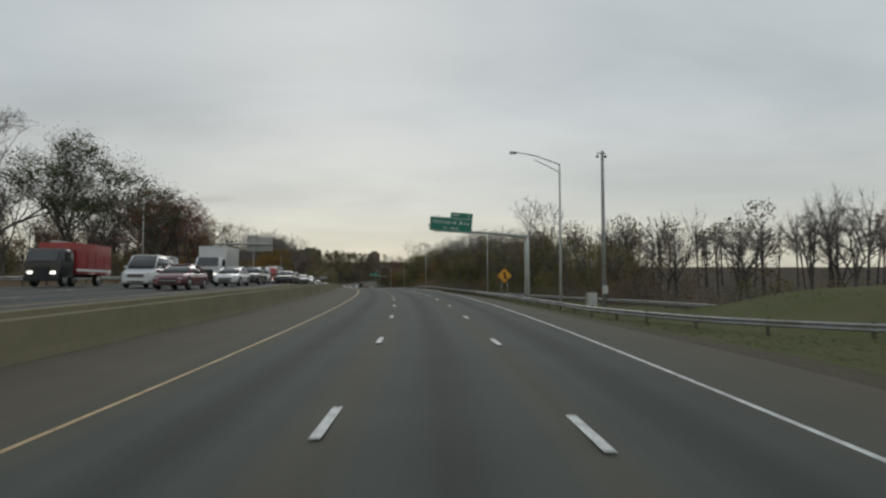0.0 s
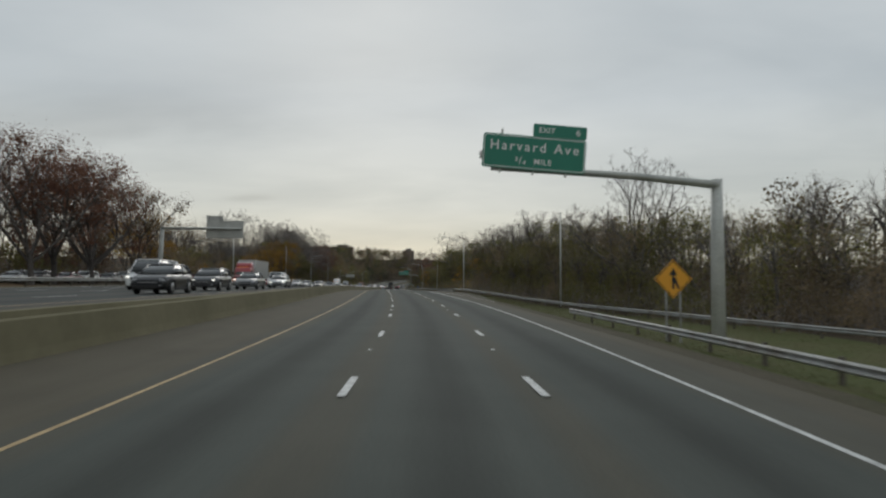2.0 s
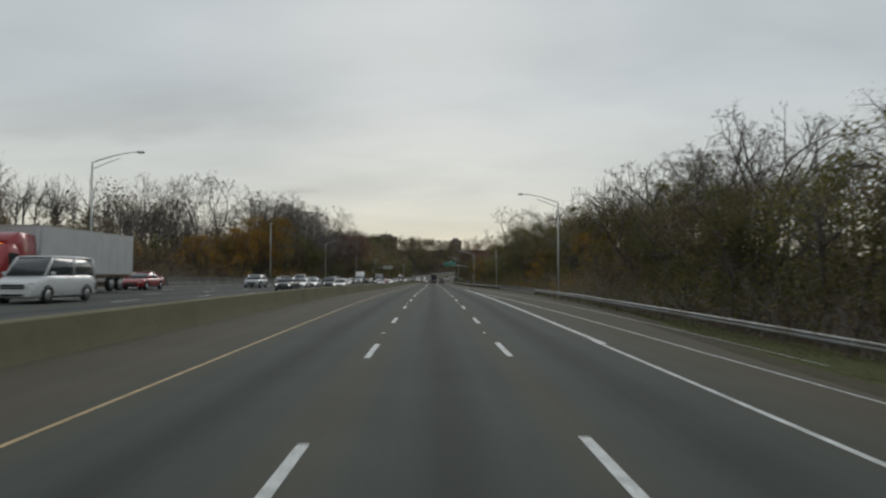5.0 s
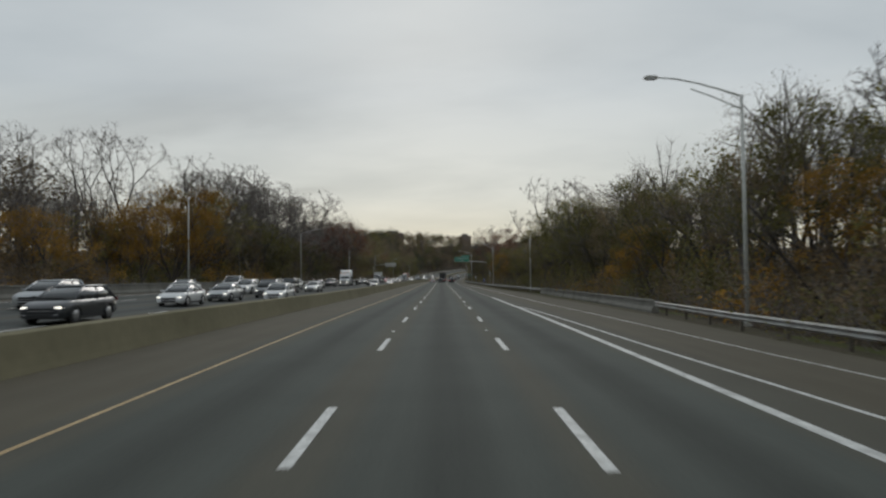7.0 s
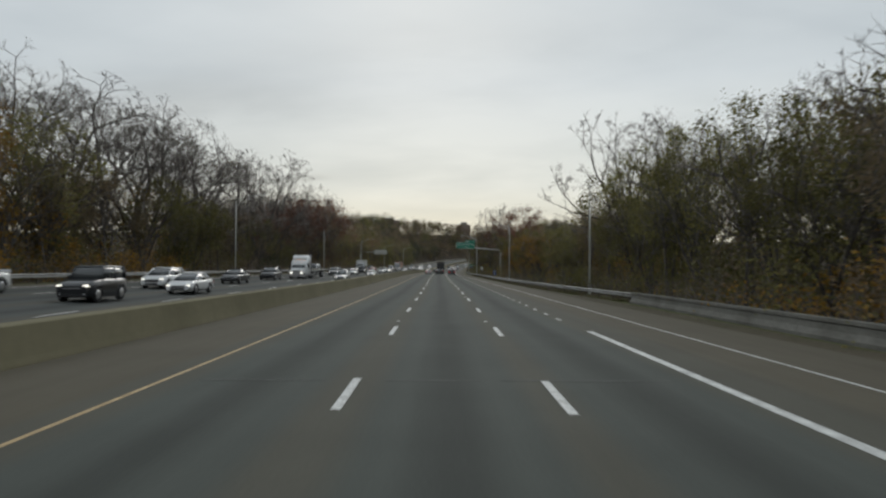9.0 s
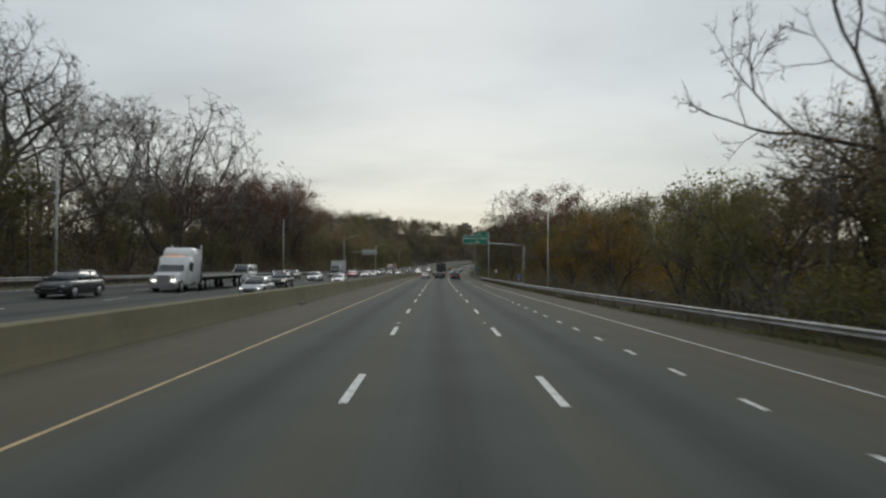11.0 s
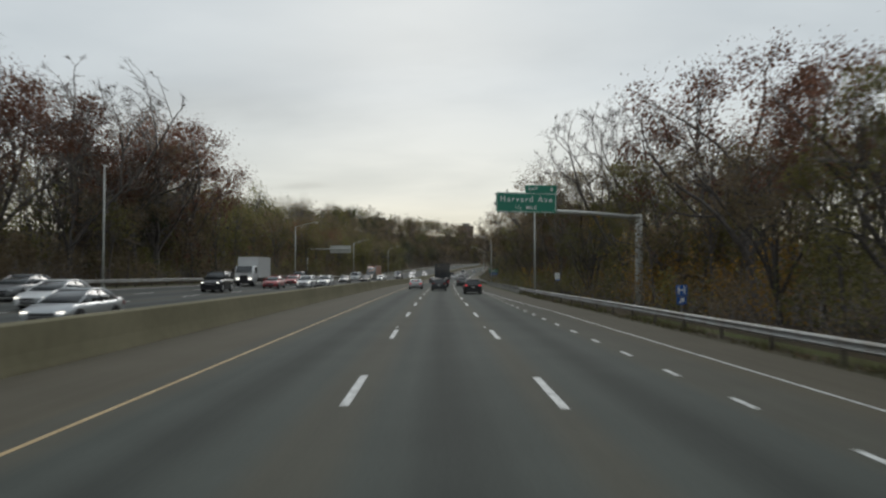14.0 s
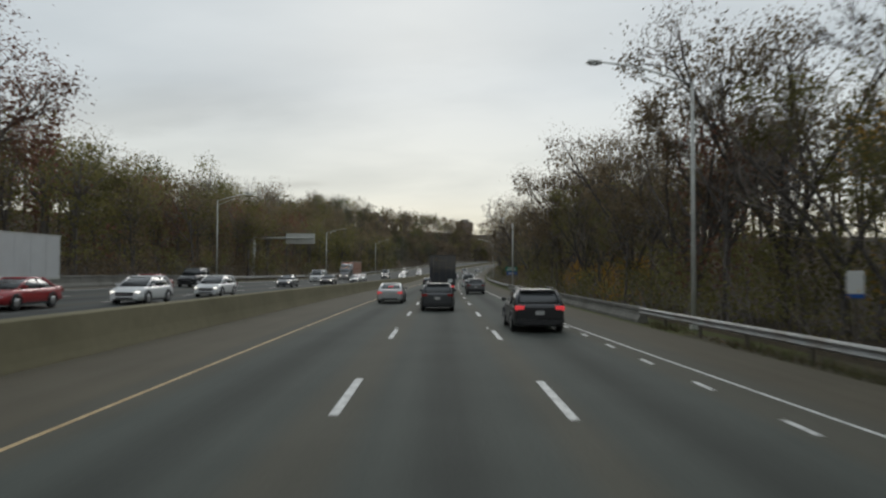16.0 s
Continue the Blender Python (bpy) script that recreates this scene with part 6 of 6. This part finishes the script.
def cab(g, paint, y0, y1, h, bonnet=0.0, lights=True):
    """A lorry cab between y0 and y1, with a bonnet of that length ahead of it."""
    w = 1.18
    part("cab", loft("cab", [body_ring(y0, w, 0.65, h), body_ring(y0 + 0.2, w * 1.01, 0.55, h + 0.03), body_ring(y1 - 0.55, w, 0.55, h), body_ring(y1 - 0.05, w * 0.93, 0.55, 1.62 if not bonnet else 1.7)], paint), g)
    y = y1
    if bonnet:
        part("bonnet", loft("bonnet", [body_ring(y1 - 0.2, w * 0.9, 0.55, 1.66), body_ring(y1 + bonnet * 0.6, w * 0.82, 0.5, 1.52), body_ring(y1 + bonnet, w * 0.7, 0.5, 1.30)], paint), g)
        y = y1 + bonnet
    part("windscreen", mesh_of("windscreen", [(-0.95, y1 - 0.03, 1.66), (0.95, y1 - 0.03, 1.66), (0.88, y1 - 0.46, 2.42), (-0.88, y1 - 0.46, 2.42), (-0.95, y1 + 0.01, 1.66), (0.95, y1 + 0.01, 1.66), (0.88, y1 - 0.43, 2.43), (-0.88, y1 - 0.43, 2.43)],
                                       [(3, 2, 1, 0), (4, 5, 6, 7), (0, 1, 5, 4), (1, 2, 6, 5), (2, 3, 7, 6), (3, 0, 4, 7)], GLASS_K), g)
    for sx in (-1, 1):
        part("side_window", box_mesh("side_window", (0.04, 0.85, 0.62), GLASS_K, at=(sx * w * 0.985, y1 - 1.05, 1.66), bevel=0.01), g)
        part("headlight", box_mesh("headlight", (0.34, 0.12, 0.20), LAMP_CL if lights else LAMP_OFF, at=(sx * 0.72, y - 0.02, 0.82), bevel=0.04), g)
        part("side_mirror", box_mesh("side_mirror", (0.14, 0.10, 0.55), TRIM_K, at=(sx * (w + 0.22), y1 - 0.45, 1.55), bevel=0.03), g)
        part("front_wing", box_mesh("front_wing", (0.34, 1.25, 0.42), paint, at=(sx * 0.98, y - 0.75, 0.78), bevel=0.12), g)
    part("grille", box_mesh("grille", (0.95, 0.08, 0.62), RIM if bonnet else TRIM_K, at=(0, y - 0.02, 0.70), bevel=0.03), g)
    part("front_bumper", box_mesh("front_bumper", (2.25, 0.22, 0.34), RIM if bonnet else TRIM_K, at=(0, y - 0.02, 0.36), bevel=0.05), g)
    return y


def cargo_box(g, y0, y1, z0, z1, paint, w=2.5, ribs=True, rail=None):
    b = part("cargo_box", box_mesh("cargo_box", (w, y1 - y0, z1 - z0), paint, at=(0, (y0 + y1) / 2, z0), bevel=0.025), g)
    for z in (z0, z1 - 0.10):
        part("edge_rail", box_mesh("edge_rail", (w + 0.03, y1 - y0 + 0.02, 0.10), rail or ALU, at=(0, (y0 + y1) / 2, z - 0.0015)), b)
    if ribs:
        n = int((y1 - y0) / 1.2)
        for i in range(1, n):
            part("side_post", box_mesh("side_post", (w + 0.02, 0.05, z1 - z0 - 0.24), paint, at=(0, y0 + (y1 - y0) * i / n, z0 + 0.12)), b)
    return b


def box_truck(s, o, label, colour="white"):
    g = thing("box_truck", stand(s, o, 0, 180), label, "truck", "motorway traffic")
    cab(g, CARS[colour], 2.1, 3.9, 2.45)
    cargo_box(g, -3.7, 2.0, 1.05, 3.55, CARS["box"])
    part("chassis", box_mesh("chassis", (0.95, 7.2, 0.28), TRIM_K, at=(0, 0, 0.72)), g)
    part("rear_bumper", box_mesh("rear_bumper", (2.3, 0.12, 0.18), TRIM_K, at=(0, -3.68, 0.5), bevel=0.02), g)
    truck_wheels(g, (-2.3, 2.95), 0.46)


def semi(s, o, colour, label, trailer="box", oncoming=True, load="box"):
    g = thing("articulated_lorry", stand(s, o, 0, 180 if oncoming else 0), label, "truck", "motorway traffic")
    paint = CARS[colour]
    y = cab(g, paint, 4.6, 6.3, 2.75, 1.5)
    part("sleeper", loft("sleeper", [body_ring(3.2, 1.2, 0.7, 3.35), body_ring(4.6, 1.2, 0.7, 3.45), body_ring(5.5, 1.05, 1.2, 2.95)], paint), g)
    for x in (-1, 1):
        part("exhaust_stack", pole_mesh("exhaust_stack", [(x * 1.16, 3.05, 0.9), (x * 1.16, 3.05, 3.7)], (0.08, 0.07), RIM), g)
        part("fuel_tank", box_mesh("fuel_tank", (0.5, 1.5, 0.55), RIM, at=(x * 0.92, 3.9, 0.4), bevel=0.16), g)
    for x in (-0.7, -0.35, 0, 0.35, 0.7):
        part("roof_lamp", box_mesh("roof_lamp", (0.12, 0.10, 0.06), LAMP_AMBER, at=(x, 5.65, 2.72)), g)
    part("chassis", box_mesh("chassis", (0.95, 7.6, 0.26), TRIM_K, at=(0, 3.6, 0.78)), g)
    truck_wheels(g, (6.9, 2.2, 0.95), 0.5)
    if trailer == "box":
        cargo_box(g, -9.2, 2.8, 1.15, 3.95, CARS[load])
        truck_wheels(g, (-7.6, -6.3), 0.5)
        part("landing_leg", box_mesh("landing_leg", (1.6, 0.12, 0.8), TRIM_K, at=(0, -0.6, 0.35)), g)
    else:
        deck = part("flat_deck", box_mesh("flat_deck", (2.5, 13.5, 0.16), POST, at=(0, -4.0, 1.22), bevel=0.02), g)
        for x in (-1.2, 1.2):
            part("deck_rail", box_mesh("deck_rail", (0.12, 13.5, 0.20), ALU, at=(x, -4.0, 1.12)), deck)
        part("trailer_beam", box_mesh("trailer_beam", (0.9, 12.5, 0.35), TRIM_K, at=(0, -4.2, 0.82)), g)
        truck_wheels(g, (-8.9, -7.5), 0.5)
    return g


def dark_lorry():
    """The lorry ahead, seen from its rear doors."""
    g = thing("box_lorry", stand(462, -0.15, 0, 0), "dark navy box lorry with closed rear doors and lit brake lights", "truck", "motorway traffic")
    cargo_box(g, -3.5, 3.6, 1.05, 3.95, CARS["navy"], 2.5, rail=TRIM_K)
    cab(g, CARS["navy"], 3.8, 5.5, 2.5, lights=False)
    for x in (-0.61, 0.61):
        d = part("rear_door", box_mesh("rear_door", (1.17, 0.05, 2.6), CARS["navy"], at=(x, -3.53, 1.2), bevel=0.015), g)
        for k in (-0.28, 0.28):
            part("lock_rod", pole_mesh("lock_rod", [(x + k, -3.60, 1.15), (x + k, -3.60, 3.85)], (0.014, 0.014), POST, 6), d)
    bars(g, ((-0.62, 3.55, 0.30, 0.36), (-0.1, 3.42, 0.9, 0.06), (-0.55, 2.75, 0.7, 0.05), (-0.55, 2.55, 0.7, 0.05), (-0.55, 2.35, 0.7, 0.05), (0.55, 2.75, 0.6, 0.05)), POST, y=-3.566)
    bars(g, ((0.75, 1.48, 0.42, 0.30),), SIGN_W, y=-3.566)
    for x in (-0.95, 0.95):
        part("tail_light", box_mesh("tail_light", (0.30, 0.06, 0.14), LAMP_RED, at=(x, -3.55, 0.86), bevel=0.02), g)
        part("mud_flap", box_mesh("mud_flap", (0.6, 0.03, 0.6), RUBBER, at=(x * 0.85, -3.35, 0.25)), g)
    part("chassis", box_mesh("chassis", (0.95, 8.4, 0.28), TRIM_K, at=(0, 0.8, 0.72)), g)
    part("rear_bumper", box_mesh("rear_bumper", (2.3, 0.12, 0.18), TRIM_K, at=(0, -3.52, 0.48), bevel=0.02), g)
    truck_wheels(g, (-2.3, 4.6), 0.48)


def emergency_truck():
    g = thing("rescue_truck", stand(66.5, -24.6, 0, 180), "red rescue truck with a dark cab and white stripe", "truck", "motorway traffic")
    cab(g, CARS["black"], 2.2, 4.2, 2.5)
    b = part("body", box_mesh("body", (2.5, 5.8, 2.15), CARS["red"], at=(0, -0.8, 0.85), bevel=0.05), g)
    for i in range(4):
        part("locker_door", box_mesh("locker_door", (2.54, 1.15, 1.2), CARS["red"], at=(0, -2.95 + 1.42 * i, 1.25), bevel=0.02), b)
    part("stripe", box_mesh("stripe", (2.56, 5.7, 0.16), SIGN_W, at=(0, -0.8, 1.05)), b)
    part("roof_ladder", box_mesh("roof_ladder", (0.5, 5.0, 0.15), ALU, at=(0.4, -0.8, 3.0), bevel=0.02), g)
    part("chassis", box_mesh("chassis", (0.95, 7.5, 0.28), TRIM_K, at=(0, 0.2, 0.68)), g)
    truck_wheels(g, (-2.0, 3.2), 0.48)


emergency_truck()
dark_lorry()
car("suv", "darkgrey", 433.3, -0.35, "dark grey suv with silver roof rails driving ahead", False, roof_rack=True)
car("sedan", "silver", 443.0, -3.8, "silver four-door car braking in the inner lane", False, brake=True)
car("suv", "black", 419.2, 3.45, "black suv with lit brake lights in the outer lane", False, brake=True, roof_rack=True)
car("suv", "grey", 466.5, 3.3, "grey suv ahead in the outer lane", False)
car("suv", "darkgrey", 478.0, 3.5, "dark suv further on in the outer lane", False)
car("van", "white", 505.0, 3.4, "white van ahead in the outer lane", False)
car("sedan", "darkgrey", 520.0, -3.7, "dark car ahead in the inner lane", False)
for s, o, k, c in ((560, 3.4, "suv", "silver"), (590, 0.0, "sedan", "white"), (618, 3.4, "sedan", "grey"), (645, -3.7, "suv", "black"), (668, 0, "van", "white"), (700, 3.4, "sedan", "silver")):
    car(k, c, s, o, {"suv": "distant suv", "sedan": "distant car", "van": "distant white van"}[k] + " climbing towards the bend", False)

ON = "with headlights on among oncoming traffic"
ONCOMING = (
    ("sedan", "burgundy", 56.5, -14.0, "burgundy four-door car among oncoming traffic", 0), ("van", "white", 62, -17.6, "white work van among oncoming traffic", 0), ("sedan", "white", 69, -14.0, "white four-door car among oncoming traffic", 0),
    ("suv", "darkgrey", 76.5, -14.0, "dark grey suv among oncoming traffic", 0), ("suv", "black", 99, -14.0, "black suv among oncoming traffic", 0), ("van", "white", 110.5, -18.5, "small white van " + ON, 1),
    ("suv", "darkgrey", 111, -14.6, "dark suv " + ON, 1), ("sedan", "grey", 121.5, -14.0, "grey four-door car among oncoming traffic", 0), ("sedan", "silver", 138, -14.0, "silver four-door car " + ON, 1),
    ("van", "white", 161, -17.8, "white panel van among oncoming traffic", 0), ("sedan", "red", 186, -23.8, "red car among oncoming traffic", 0),
    ("suv", "darkgrey", 205, -16.0, "dark suv " + ON, 1), ("sedan", "silver", 232, -17.8, "silver four-door car " + ON, 1), ("jeep", "black", 258, -18.4, "boxy dark off-road car " + ON, 1),
    ("suv", "silver", 213.5, -21.6, "silver suv among oncoming traffic", 0), ("sedan", "white", 222, -17.6, "white four-door car " + ON, 1), ("minivan", "grey", 243.5, -17.0, "grey minivan " + ON, 1),
    ("suv", "white", 251, -21.4, "white suv " + ON, 1), ("sedan", "silver", 240, -24.2, "silver four-door car in the outer oncoming lane", 0), ("suv", "white", 235.5, -14.2, "white suv " + ON, 1),
    ("pickup", "white", 256.5, -24.4, "white pickup truck " + ON, 1), ("suv", "white", 275, -21.4, "white suv " + ON, 1), ("sedan", "white", 270, -17.6, "low white car " + ON, 1), ("suv", "black", 310, -21.6, "black suv among oncoming traffic", 0),
    ("sedan", "black", 292, -20.9, "black four-door car among oncoming traffic", 0), ("wagon", "silver", 324, -14.4, "silver estate car " + ON, 1), ("van", "white", 357, -24.6, "white work van with a roof rack among oncoming traffic", 0),
    ("suv", "black", 345, -17.2, "black suv " + ON, 1), ("suv", "grey", 359.5, -20.8, "grey suv " + ON, 1), ("sedan", "white", 377, -19.2, "white four-door car " + ON, 1), ("sedan", "silver", 369.5, -14.4, "silver four-door car " + ON, 1),
    ("sedan", "grey", 381.5, -23.6, "grey four-door car among oncoming traffic", 0),
    ("jeep", "black", 405.5, -20.4, "black off-road car " + ON, 1), ("sedan", "red", 423.5, -19.6, "red four-door car among oncoming traffic", 0), ("sedan", "red", 442, -21.4, "dark red car " + ON, 1),
    ("jeep", "black", 459, -24.4, "boxy black off-road car among oncoming traffic", 0), ("suv", "white", 444, -17.2, "white suv " + ON, 1), ("suv", "white", 432, -17.5, "large white suv " + ON, 1),
    ("sedan", "grey", 476, -19.2, "grey four-door car " + ON, 1), ("van", "white", 509, -22.0, "white high van among oncoming traffic", 0), ("suv", "black", 495, -17.6, "black suv " + ON, 1), ("sedan", "silver", 523, -17.6, "silver car " + ON, 1),
    ("sedan", "white", 540, -19.0, "white car " + ON, 1), ("suv", "darkgrey", 572, -17.6, "dark suv " + ON, 1), ("sedan", "white", 584, -14.4, "white car " + ON, 1), ("van", "white", 598, -21.2, "white van " + ON, 1), ("sedan", "silver", 612, -17.6, "silver car " + ON, 1),
    ("sedan", "white", 632, -14.2, "white car " + ON, 1), ("suv", "white", 648, -21.2, "white suv " + ON, 1), ("sedan", "grey", 662, -17.6, "grey car " + ON, 1), ("sedan", "white", 690, -14.2, "white car " + ON, 1))
for kind, colour, s, o, label, lit in ONCOMING:
    car(kind, colour, s, o, label, True, "on" if lit else "off")
box_truck(84, -18.6, "white box truck among oncoming traffic")
box_truck(428, -23.4, "white box truck with a plain cargo body among oncoming traffic")
semi(171, -23.4, "red", "red articulated lorry with a long white box trailer")
semi(328.8, -20.6, "white", "white lorry pulling an empty flatbed trailer", "flat")
semi(546, -22.6, "grey", "grey lorry pulling a faded orange box trailer", load="orange")

for kind, colour, s, o in (("sedan", "silver", 138, -41.5), ("suv", "black", 144, -42), ("sedan", "burgundy", 150, -41.5), ("suv", "white", 156.5, -42), ("sedan", "darkgrey", 163.5, -41.6), ("suv", "silver", 170, -42), ("sedan", "grey", 177, -41.6)):
    car(kind, colour, s, o, {"suv": "parked suv", "sedan": "parked car"}[kind] + " under the trees beyond the motorway", lift=float(terrain(np.array(float(s)), np.array(float(o)))))


def debris(s, o, size, seed, label):
    """A broken lump lying on the shoulder."""
    rng = random.Random(seed)
    bm = bmesh.new()
    bmesh.ops.create_icosphere(bm, subdivisions=2, radius=size)
    for v in bm.verts:
        v.co = Vector((v.co.x * 1.5, v.co.y, max(v.co.z, -size * 0.35) * 0.7 + size * 0.22)) * rng.uniform(0.8, 1.2)
    me = bpy.data.meshes.new("debris")
    bm.to_mesh(me)
    bm.free()
    me.materials.append(CONCRETE_P)
    tagged(new("debris", me), label, "debris").matrix_basis = stand(s, o, 0.0, rng.uniform(0, 180))


for s, o, size in ((314.5, -9.0, 0.2), (313.2, -8.9, 0.1), (318, -9.05, 0.13), (66, -8.8, 0.1), (86, -9.0, 0.14)):
    debris(s, o, size, int(s), "broken lump of concrete on the dusty shoulder")
